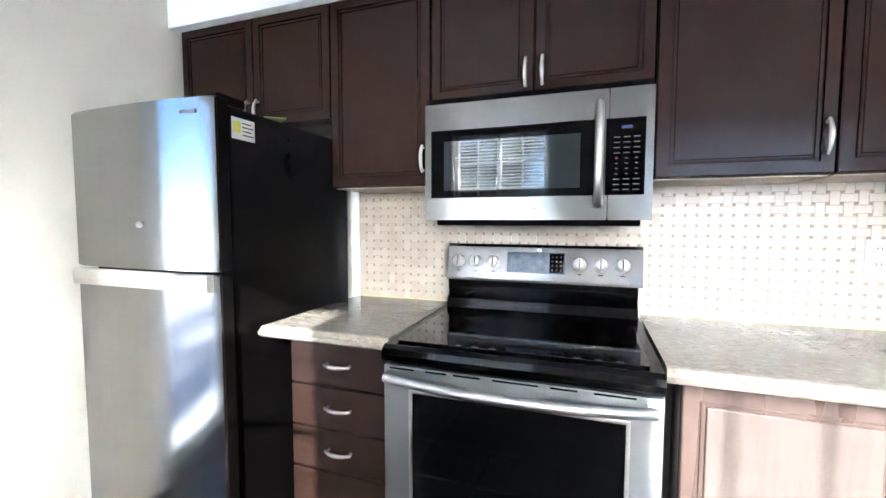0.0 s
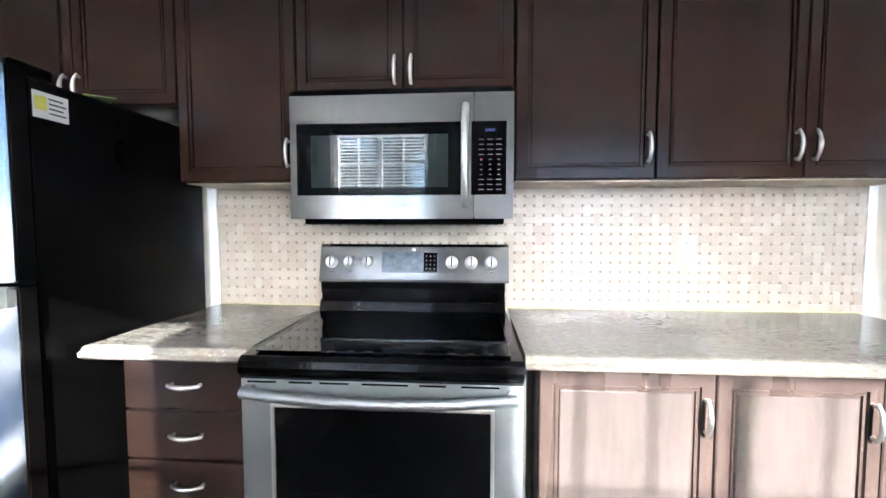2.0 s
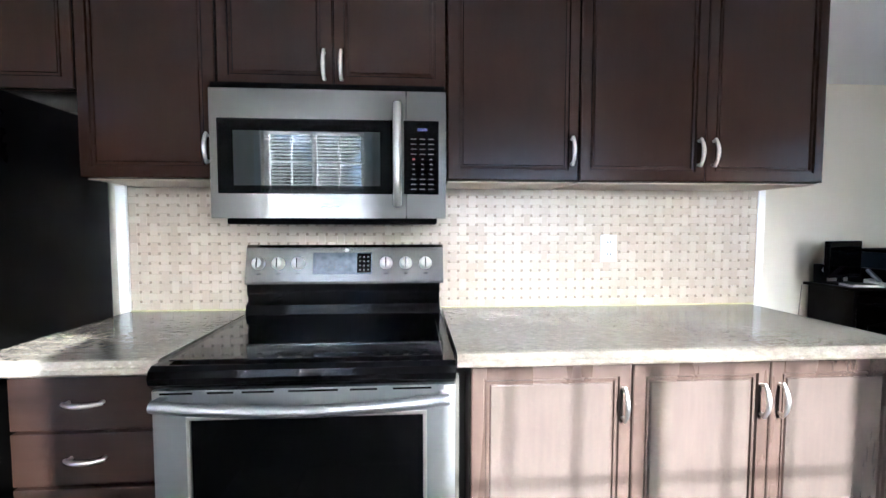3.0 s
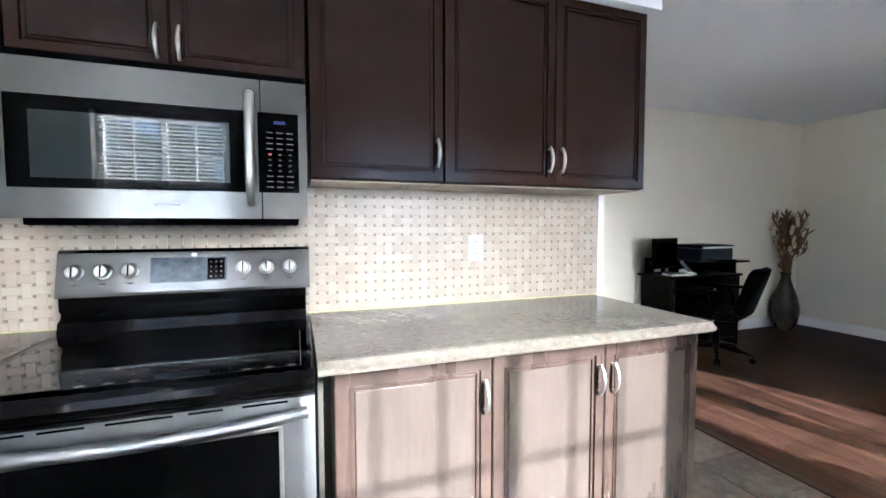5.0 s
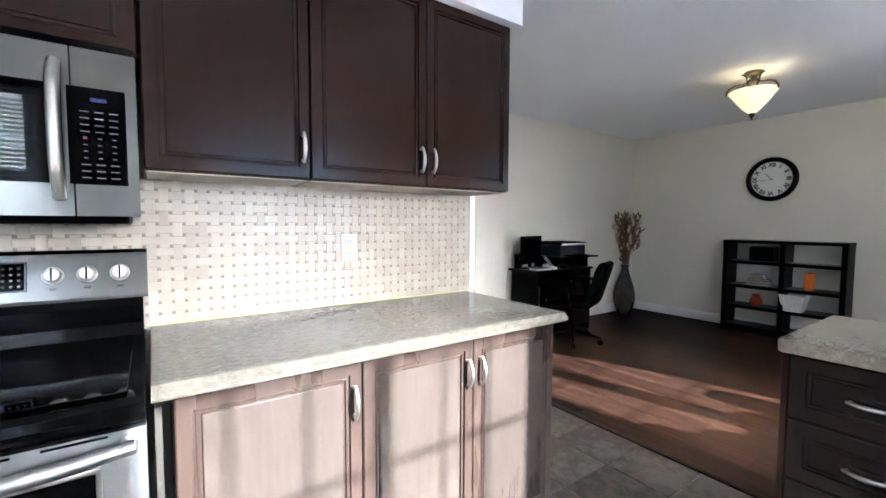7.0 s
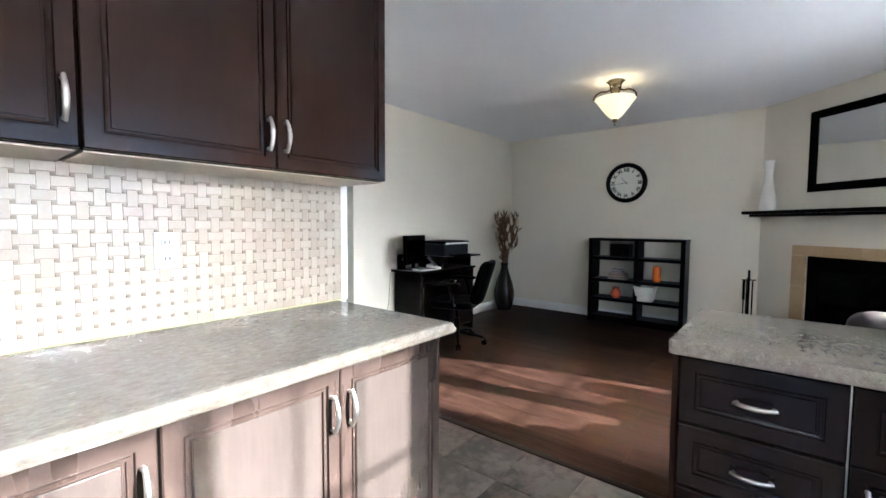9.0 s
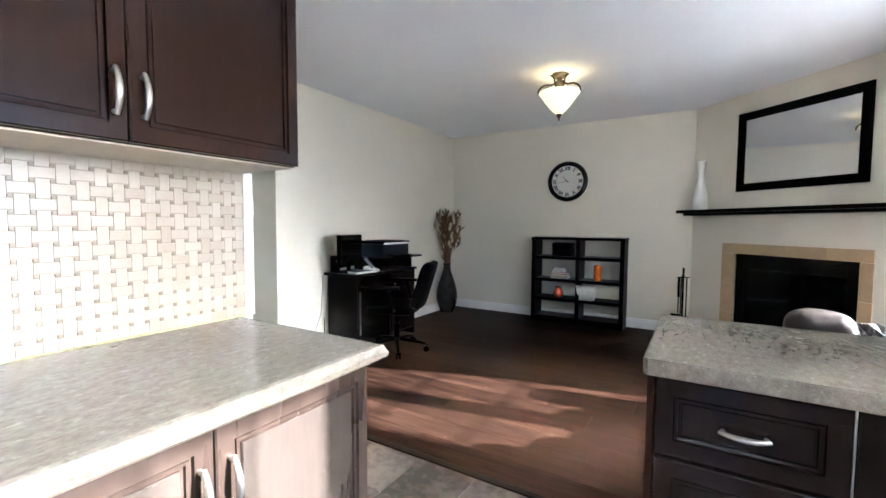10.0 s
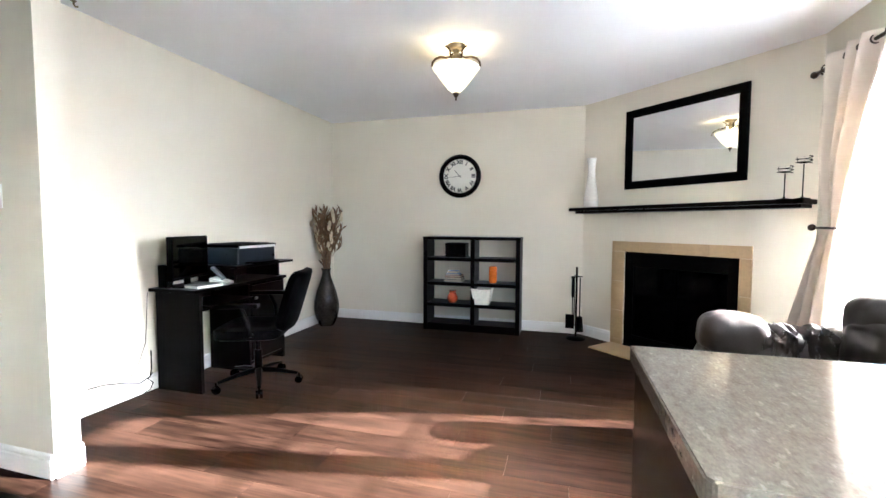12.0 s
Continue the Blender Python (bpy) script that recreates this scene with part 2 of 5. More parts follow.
def ring_frame(bm, o, i, y0, y1):
    """A rectangular frame (outer o, inner i as x0, x1, z0, z1) from y0 to y1, as one body."""
    loops = []
    for (x0, x1, z0, z1), y in ((o, y1), (o, y0), (i, y0), (i, y1)):
        loops.append([bm.verts.new(v) for v in ((x0, y, z0), (x1, y, z0), (x1, y, z1), (x0, y, z1))])
    for a, b in zip(loops, loops[1:] + loops[:1]):
        for k in range(4):
            bm.faces.new((a[k], a[(k + 1) % 4], b[(k + 1) % 4], b[k]))
    return bm


def rod(bm, p0, p1, r0, r1=None, n=12, caps=True):
    p0, p1 = Vector(p0), Vector(p1)
    d = p1 - p0
    m = Matrix.Translation((p0 + p1) / 2) @ d.to_track_quat("Z", "Y").to_matrix().to_4x4()
    n0 = len(bm.faces)
    bmesh.ops.create_cone(bm, cap_ends=caps, segments=n, radius1=r0, radius2=r0 if r1 is None else r1, depth=d.length, matrix=m)
    return rounded(bm, n0)


def ball(bm, c, r, sx=1, sy=1, sz=1, n=14):
    m = Matrix.Translation(c) @ Matrix.Diagonal((sx, sy, sz, 1))
    n0 = len(bm.faces)
    bmesh.ops.create_uvsphere(bm, u_segments=n, v_segments=max(6, n // 2 + 2), radius=r, matrix=m)
    return rounded(bm, n0)


def lathe(bm, profile, c=(0, 0, 0), n=28):
    """A turned body about z from (radius, height) pairs."""
    rings, n0 = [], len(bm.faces)
    for r, z in profile:
        rings.append([bm.verts.new((c[0] + r * math.cos(2 * math.pi * k / n), c[1] + r * math.sin(2 * math.pi * k / n), c[2] + z)) for k in range(n)])
    for a, b in zip(rings, rings[1:]):
        for k in range(n):
            bm.faces.new((a[k], a[(k + 1) % n], b[(k + 1) % n], b[k]))
    bm.faces.new(list(reversed(rings[0])))
    bm.faces.new(rings[-1])
    return rounded(bm, n0)


def sweep(bm, pts, r, n=8, flat=1.0):
    """A round (or flattened) bar along points; r may be a list."""
    pts = [Vector(p) for p in pts]
    rings, n0 = [], len(bm.faces)
    q = last = None
    for i, p in enumerate(pts):
        d = (pts[min(i + 1, len(pts) - 1)] - pts[max(i - 1, 0)]).normalized()
        q = d.to_track_quat("Z", "Y") if q is None else last.rotation_difference(d) @ q
        last = d
        rr = r[i] if isinstance(r, (list, tuple)) else r
        rings.append([bm.verts.new(p + q @ Vector((rr * math.cos(2 * math.pi * k / n), rr * flat * math.sin(2 * math.pi * k / n), 0))) for k in range(n)])
    for a, b in zip(rings, rings[1:]):
        for k in range(n):
            bm.faces.new((a[k], a[(k + 1) % n], b[(k + 1) % n], b[k]))
    bm.faces.new(list(reversed(rings[0])))
    bm.faces.new(rings[-1])
    return rounded(bm, n0)


def prism(bm, outline, z0, z1, axis="z"):
    """Extrudes an outline; axis is the direction of extrusion."""
    def at(u, v, w):
        return {"z": (u, v, w), "x": (w, u, v), "y": (u, w, v)}[axis]
    a = [bm.verts.new(at(u, v, z0)) for u, v in outline]
    b = [bm.verts.new(at(u, v, z1)) for u, v in outline]
    n = len(outline)
    bm.faces.new(list(reversed(a)))
    bm.faces.new(b)
    for k in range(n):
        bm.faces.new((a[k], a[(k + 1) % n], b[(k + 1) % n], b[k]))
    return bm


def finish(name, bm, material, smooth=True):
    bmesh.ops.recalc_face_normals(bm, faces=bm.faces[:])
    me = bpy.data.meshes.new(name)
    bm.to_mesh(me)
    bm.free()
    me.materials.append(material)
    if smooth:
        flags = [p.use_smooth for p in me.polygons]
        me.set_sharp_from_angle(angle=radians(38))
        me.polygons.foreach_set("use_smooth", flags)
    return me


def thing(name, label, category, base=(0, 0, 0), m=None, group="", kind=""):
    ob = new(name)
    ob.empty_display_size = 0.1
    ob.matrix_basis = m if m is not None else Matrix.Translation(base)
    return tagged(ob, label, category, group, kind)


def part(name, bm, material, parent, label="", local=False, smooth=True):
    """One mesh under a thing or part; world coordinates unless local."""
    ob = new(name, finish(name, bm, material, smooth))
    ob.parent = parent
    if not local:
        full = parent.matrix_basis.copy()
        p = parent
        while p.parent is not None:
            full = p.parent.matrix_basis @ p.matrix_parent_inverse @ full
            p = p.parent
        ob.matrix_parent_inverse = full.inverted()
    if label:
        ob["label"] = label
    return ob


def single(name, bm, material, label, category, kind="", smooth=True, group=""):
    return tagged(new(name, finish(name, bm, material, smooth)), label, category, group, kind)


def structure(name, bm, material, label, category, smooth=False):
    return single(name, bm, material, label, category, "structure", smooth)


# ---- large structure ----
CZ = 2.54
LX, FX = -1.30, 6.80          # wall beside the fridge, wall with the clock
NY, HY = 1.83, 2.20           # wall behind the desk, end of the hall
DA, DB = (6.80, -1.30), (5.42, WY)  # ends of the slanting fireplace wall


def wall(name, boxes, label, material=PAINT):
    bm = bm_new()
    for b in boxes:
        box(bm, *b)
    return structure(name, bm, material, label, "wall")


wall("wall_kitchen", [(LX - 0.12, 2.20, 0, 0.12, 0, CZ)], "beige painted kitchen wall behind the cooker")
wall("wall_fridge_side", [(LX - 0.12, LX, -1.24, 0, 0, CZ), (LX - 0.12, LX, WY - 0.14, -2.04, 0, CZ), (LX - 0.12, LX, -2.04, -1.24, 2.08, CZ)], "pale beige painted wall beside the fridge")
wall("wall_hall_side", [(2.08, 2.20, 0.12, HY, 0, CZ)], "beige painted hall wall")
wall("wall_hall_end", [(2.08, 3.36, HY, HY + 0.12, 0, CZ)], "beige painted wall at the end of the hall")
wall("wall_stub", [(3.24, 3.36, 1.25, HY, 0, CZ)], "beige painted wall end between hall and living room")
wall("wall_desk", [(3.36, FX + 0.12, NY, NY + 0.12, 0, CZ)], "pale beige painted wall behind the desk")
wall("wall_clock", [(FX, FX + 0.12, DA[1] - 0.05, NY, 0, CZ)], "beige painted wall with a clock")
# the slanting wall, with an opening for the firebox; u runs along it, n into the room
DIAG = Matrix.Translation((DA[0], DA[1], 0)) @ Matrix(((-0.67951, -0.73367, 0, 0), (-0.73367, 0.67951, 0, 0), (0, 0, 1, 0), (0, 0, 0, 1)))
bm = bm_new()
FU0, FU1, FZ1 = 0.53, 1.565, 0.965
prism(bm, [(-0.02, 0), (FU0, 0), (FU0, FZ1), (FU1, FZ1), (FU1, 0), (2.035, 0), (2.035, CZ), (-0.02, CZ)], -0.12, 0, "y")
bmesh.ops.transform(bm, matrix=DIAG, verts=bm.verts[:])
structure("wall_fireplace", bm, PAINT, "beige painted slanting wall with a fireplace", "wall")

K1, K2, PD = (-0.69, 0.22, 1.06, 2.14), (1.149, 2.488, 1.06, 1.962), (3.59, 5.08, 0.04, 2.10)


def window_wall():
    bm = bm_new()
    y0, y1, xs = WY - 0.14, WY, LX - 0.12
    for x0, x1, z0, z1 in (K1, K2, PD):
        box(bm, xs, x0, y0, y1, 0, CZ)
        box(bm, x0, x1, y0, y1, z1, CZ)
        box(bm, x0, x1, y0, y1, 0, z0)
        xs = x1
    box(bm, xs, DB[0] + 0.15, y0, y1, 0, CZ)
    structure("wall_windows", bm, PAINT, "beige painted outer wall with windows", "wall")


window_wall()
structure("ceiling", box(bm_new(), LX - 0.12, FX + 0.12, WY - 0.14, HY + 0.12, CZ, CZ + 0.12), CEIL, "smooth white painted ceiling", "ceiling")
structure("soffit", box(bm_new(), LX, 2.21, -0.335, 0, 2.176, CZ), CEIL, "white painted bulkhead above the wall cupboards", "soffit")
floor = structure("floor", box(bm_new(), LX - 0.12, FX + 0.12, WY - 0.14, HY + 0.12, -0.12, -0.008), SUBFLOOR, "dark walnut laminate and brown slate tile floor", "floor")


def opening(name, span, cols, rows, label, sill=True, stile=None):
    """A window frame with muntins and panes in the outer wall."""
    x0, x1, z0, z1 = span
    ob = thing(name, label, "window", ((x0 + x1) / 2, WY, z0), kind="structure")
    yf, w = WY - 0.09, 0.05
    f = bm_new()
    box(f, x0, x0 + w, yf - 0.03, yf + 0.03, z0, z1, 0.006)
    box(f, x1 - w, x1, yf - 0.03, yf + 0.03, z0, z1, 0.006)
    box(f, x0 + w, x1 - w, yf - 0.03, yf + 0.03, z1 - w, z1, 0.006)
    box(f, x0 + w, x1 - w, yf - 0.03, yf + 0.03, z0, z0 + w, 0.006)
    part("window_frame", f, WHITE, ob)
    mids = stile or []
    for a, b in mids:
        part("stile", box(bm_new(), a, b, yf - 0.028, yf + 0.028, z0 + w, z1 - w, 0.005), WHITE, ob)
    edges = [x0 + w] + [v for ab in mids for v in ab] + [x1 - w]
    for sash, (a, b) in enumerate(zip(edges[::2], edges[1::2])):
        for c in range(1, cols[sash]):
            x = a + (b - a) * c / cols[sash]
            part("muntin", box(bm_new(), x - 0.0065, x + 0.0065, yf - 0.008, yf + 0.008, z0 + w, z1 - w), WHITE, ob)
        for z in rows:
            part("muntin", box(bm_new(), a, b, yf - 0.0075, yf + 0.0075, z - 0.0075, z + 0.0075), WHITE, ob)
        g = part("pane", box(bm_new(), a, b, yf - 0.003, yf + 0.003, z0 + w, z1 - w), GLASS, ob)
        g.visible_shadow = False
    if sill:
        part("window_sill", box(bm_new(), x0 - 0.03, x1 + 0.03, WY - 0.12, WY + 0.03, z0 - 0.03, z0 + 0.004, 0.006), WHITE, ob)
        c = bm_new()
        for b in [(x0 - 0.06, x0, z0 - 0.06, z1 + 0.06), (x1, x1 + 0.06, z0 - 0.06, z1 + 0.06), (x0, x1, z1, z1 + 0.06)]:
            box(c, b[0], b[1], WY, WY + 0.016, b[2], b[3], 0.004)
        part("casing", c, WHITE, ob)
    else:
        c = bm_new()
        for b in [(x0 - 0.07, x0, 0, z1 + 0.07), (x1, x1 + 0.07, 0, z1 + 0.07), (x0, x1, z1, z1 + 0.07)]:
            box(c, b[0], b[1], WY, WY + 0.018, b[2], b[3], 0.004)
        part("casing", c, WHITE, ob)
    return ob


opening("window_1", K1, (2, 2), [1.59, 1.84], "white framed kitchen window with a central bar", stile=[(-0.265, -0.225)])
opening("window_2", K2, (3, 3), [1.575], "white framed kitchen window with glazing bars", stile=[(1.789, 1.848)])
opening("patio_door", PD, (3, 3), [0.61, 0.915, 1.228, 1.53, 1.84], "white framed glazed patio door with glazing bars", sill=False, stile=[(4.244, 4.425)])


def side_door():
    y0, y1, z1, x = -2.04, -1.24, 2.08, LX - 0.08
    ob = thing("side_door", "white framed glazed door beside the fridge", "door", (LX, -1.64, 0), kind="structure")
    f = prism(bm_new(), [(y0, 0.0), (y0, z1), (y1, z1), (y1, 0.0), (y1 - 0.06, 0.0), (y1 - 0.06, z1 - 0.06), (y0 + 0.06, z1 - 0.06), (y0 + 0.06, 0.0)], x - 0.03, x + 0.03, "x")
    part("door_frame", f, WHITE, ob)
    for a, b in ((y0 + 0.061, y1 - 0.061),):
        leaf = part("pane", prism(bm_new(), [(a + 0.02, 0.05), (a + 0.02, z1 - 0.08), (b - 0.02, z1 - 0.08), (b - 0.02, 0.05)], x - 0.004, x + 0.004, "x"), GLASS, ob)
        leaf.visible_shadow = False
        for q in ((a, a + 0.05, 0.02, z1 - 0.062), (b - 0.05, b, 0.02, z1 - 0.062), (a + 0.05, b - 0.05, 0.02, 0.10), (a + 0.05, b - 0.05, z1 - 0.11, z1 - 0.062)):
            part("rail", box(bm_new(), x - 0.018, x + 0.018, q[0], q[1], q[2], q[3], 0.003), WHITE, leaf)
    c = bm_new()
    for q in ((y0 - 0.07, y0, 0, z1 + 0.07), (y1, y1 + 0.07, 0, z1 + 0.07), (y0, y1, z1, z1 + 0.07)):
        box(c, LX, LX + 0.016, q[0], q[1], q[2], q[3], 0.004)
    part("casing", c, WHITE, ob)


side_door()


def skirting(name, pts):
    """Skirting board along a polyline on the room side (to its left)."""
    ob = thing(name, "white painted moulded skirting board", "baseboard", (*pts[0], 0), kind="structure")
    for (x0, y0), (x1, y1) in zip(pts, pts[1:]):
        d = Vector((x1 - x0, y1 - y0, 0))
        m = Matrix.Translation((x0, y0, 0)) @ Matrix.Rotation(math.atan2(d.y, d.x), 4, "Z")
        b = prism(bm_new(), [(0.0, 0.0), (0.016, 0.0), (0.016, 0.085), (0.011, 0.092), (0.013, 0.1), (0.008, 0.112), (0.0, 0.118)], 0, d.length, "x")
        bmesh.ops.transform(b, matrix=m, verts=b.verts[:])
        part("board", b, WHITE, ob)


skirting("baseboard_hall", [(3.24, HY), (3.24, 1.25), (3.36, 1.25), (3.36, NY)][::-1])
skirting("baseboard_desk", [(FX, NY), (3.36, NY)])
skirting("baseboard_clock", [(FX, DA[1]), (FX, NY)])
skirting("baseboard_slant", [(DA[0] - 0.385 * 0.6795, DA[1] - 0.385 * 0.7337), DA])
skirting("baseboard_hall_end", [(3.24, HY), (2.20, HY)])
structure("trim", box(bm_new(), 2.168, 2.202, -0.012, 0.0, 0.915, 1.42, 0.003), WHITE, "white strip at the edge of the tiled splashback", "trim")
structure("trim_fridge", box(bm_new(), -0.525, -0.485, -0.02, 0.0, 0.915, 1.42, 0.003), WHITE, "white strip at the edge of the tiled splashback", "trim")


# ---- kitchen: cupboards ----
def panel_front(x0, x1, z0, z1, y, horiz=False, t=0.02, rail=0.055):
    """A cupboard door: frame, stepped bead and a sunk flat panel, front at y (towards -y)."""
    bm = bm_new()
    loops = [(0.0, 0.003), (0.003, 0.0), (rail - 0.001, 0.0), (rail + 0.001, 0.008), (rail + 0.005, 0.008), (rail + 0.006, 0.003), (rail + 0.012, 0.004), (rail + 0.013, 0.0105), (rail + 0.0175, 0.0105), (rail + 0.019, 0.007)]
    rings = []
    for ins, dep in loops:
        rings.append([bm.verts.new((px, y + dep, pz)) for px, pz in ((x0 + ins, z0 + ins), (x1 - ins, z0 + ins), (x1 - ins, z1 - ins), (x0 + ins, z1 - ins))])
    for a, b in zip(rings, rings[1:]):
        for k in range(4):
            bm.faces.new((a[k], a[(k + 1) % 4], b[(k + 1) % 4], b[k]))
    bm.faces.new(rings[-1])
    back = [bm.verts.new((v.co.x, y + t, v.co.z)) for v in rings[0]]
    for k in range(4):
        bm.faces.new((rings[0][k], back[k], back[(k + 1) % 4], rings[0][(k + 1) % 4]))
    bm.faces.new(back)
    return bm


def pull(parent, p, axis, length=0.1):
    """A bowed nickel pull at the front point p."""
    bm = bm_new()
    a = Vector((0, 0, 1)) if axis == "z" else Vector((1, 0, 0)) if axis == "x" else Vector((0, 1, 0))
    out = Vector((0, -1, 0)) if axis != "y" else Vector((-1, 0, 0))
    p = Vector(p)
    pts, rad = [], []
    for k in range(13):
        s = k / 6 - 1
        pts.append(p + a * s * length / 2 + out * (0.012 + 0.018 * (1 - abs(s) ** 2.2)))
        rad.append(0.0052 + 0.0022 * (1 - abs(s)))
    sweep(bm, pts, rad, 10)
    for s in (-0.86, 0.86):
        q = p + a * s * length / 2
        rod(bm, q, q + out * 0.02, 0.0055, 0.0045, 10)
    return part("handle", bm, NICKEL, parent, "satin nickel bow handle")


DRAWER_RAIL = [0.026]


def cupboard(name, x0, x1, z0, z1, yf, doors, label, wood=ESPRESSO, yb=-0.002, under=None, toe=0.0, group=""):
    """doors: (x0, x1, z0, z1, handle point or None, handle axis)."""
    ob = thing(name, label, "cabinet", ((x0 + x1) / 2, (yf + yb) / 2, z0), group=group)
    body = bm_new()
    box(body, x0, x1, yf + 0.022, yb, z0 + toe, z1, 0.0015, 1)
    part("body", body, wood, ob)
    if toe:
        part("plinth", box(bm_new(), x0 + 0.002, x1 - 0.002, yf + 0.08, yb, z0, z0 + toe), BLACKWOOD, ob)
    if under:
        part("underside", box(bm_new(), x0 + 0.006, x1 - 0.006, yf + 0.03, yb - 0.004, z0 - 0.004, z0 - 0.0005), under, ob)
    for d in doors:
        slab = box(bm_new(), d[0], d[1], yf, yf + 0.02, d[2], d[3], 0.004, 2) if wood is CHERRY_H_SHADE else None
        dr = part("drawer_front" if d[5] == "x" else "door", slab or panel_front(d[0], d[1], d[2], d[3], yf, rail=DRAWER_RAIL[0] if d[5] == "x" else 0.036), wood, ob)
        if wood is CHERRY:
            part("panel", box(bm_new(), d[0] + 0.056, d[1] - 0.056, yf + 0.0045, yf + 0.012, d[2] + 0.056, d[3] - 0.056, 0.001, 1), CHERRY_GLARE, dr, "cherry panel with sun glare put into its paler colour")
        if d[4]:
            pull(dr, (d[4][0], yf, d[4][1]), d[5])
    return ob


UF, UT, G = -0.297, 2.176, "wall cupboards"
g = 0.0018
cupboard("wall_cupboard", -1.268, -0.448, 1.705, UT, UF, [(-1.266, -0.848, 1.707, UT - 0.004, (-0.872, 1.765), "z"), (-0.845, -0.450, 1.707, UT - 0.004, (-0.82, 1.765), "z")],
         "dark espresso wall cupboard above the fridge", group=G)
cupboard("wall_cupboard", -0.446, -0.004, 1.42, UT, UF, [(-0.444, -0.006, 1.422, UT - 0.004, (-0.032, 1.52), "z")],
         "dark espresso wall cupboard with one door", under=MAPLE, group=G)
cupboard("wall_cupboard", 0.0, 0.768, 1.727, UT, UF, [(0.002, 0.383, 1.729, UT - 0.004, (0.356, 1.80), "z"), (0.386, 0.766, 1.729, UT - 0.004, (0.413, 1.80), "z")],
         "dark espresso wall cupboard above the microwave", group=G)
cupboard("wall_cupboard", 0.772, 1.242, 1.42, UT, UF, [(0.774, 1.240, 1.422, UT - 0.004, (1.215, 1.525), "z")],
         "dark espresso wall cupboard with one door", under=MAPLE, group=G)
cupboard("wall_cupboard", 1.244, 2.173, 1.42, UT, UF, [(1.246, 1.712, 1.422, UT - 0.004, (1.686, 1.525), "z"), (1.715, 2.171, 1.422, UT - 0.004, (1.741, 1.525), "z")],
         "dark espresso wall cupboard with two doors", under=MAPLE, group=G)

BF, B = -0.632, "base cupboards"
dz = [(0.722, 0.868), (0.572, 0.718), (0.422, 0.568), (0.12, 0.418)]
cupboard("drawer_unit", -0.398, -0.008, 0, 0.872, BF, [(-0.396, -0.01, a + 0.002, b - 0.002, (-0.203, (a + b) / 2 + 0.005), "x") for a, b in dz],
         "dark cherry drawer unit with bow handles beside the cooker", wood=CHERRY_H_SHADE, toe=0.1, group=B)
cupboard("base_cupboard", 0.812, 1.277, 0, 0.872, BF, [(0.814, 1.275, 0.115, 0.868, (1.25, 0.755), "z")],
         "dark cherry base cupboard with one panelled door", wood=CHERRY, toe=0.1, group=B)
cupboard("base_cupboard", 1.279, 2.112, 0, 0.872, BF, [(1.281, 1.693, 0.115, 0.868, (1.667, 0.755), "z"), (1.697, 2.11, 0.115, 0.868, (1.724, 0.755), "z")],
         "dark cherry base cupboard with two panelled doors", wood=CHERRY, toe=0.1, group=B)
single("filler_strip", box(bm_new(), 0.776, 0.810, -0.52, -0.004, 0.0, 0.872, 0.002), FILLER, "dull taupe filler strip between cooker and cupboard", "filler strip")


def worktop(name, x0, x1, y0, y1, ends, label):
    """A laminate top with an ogee nose on the front and on the listed ends."""
    z0, z1 = 0.874, 0.915
    nose = [(0.020, z1), (0.010, z1 - 0.003), (0.006, z1 - 0.012), (0.004, z1 - 0.017), (0.0, z1 - 0.022), (0.001, z1 - 0.034), (0.008, z0)]
    ob = thing(name, label, "worktop", ((x0 + x1) / 2, (y0 + y1) / 2, z0))
    part("slab", box(bm_new(), x0 + (0.02 if "l" in ends else 0), x1 - (0.02 if "r" in ends else 0), y0 + 0.02, y1, z0, z1), COUNTER, ob)
    bm = bm_new()
    rings = []
    for ins, z in nose + [(0.020, z0)]:
        if "l" in ends:
            path = ((x1, y0 + ins, z), (x0 + ins, y0 + ins, z), (x0 + ins, y1, z))
        else:
            path = ((x0, y0 + ins, z), (x1 - ins, y0 + ins, z), (x1 - ins, y1, z))
        rings.append([bm.verts.new(v) for v in path])
    for a, b in zip(rings, rings[1:] + rings[:1]):
        for k in range(2):
            bm.faces.new((a[k], a[k + 1], b[k + 1], b[k]))
    bm.faces.new([q[0] for q in rings])
    bm.faces.new([q[2] for q in reversed(rings)])
    part("edge_moulding", bm, COUNTER, ob, "shaped ogee edge")
    return ob


worktop("worktop", -0.515, -0.008, -0.658, -0.001, "l", "beige mottled stone-look laminate worktop with a shaped edge")
worktop("worktop", 0.772, 2.168, -0.658, -0.001, "r", "beige mottled stone-look laminate worktop with a shaped edge")


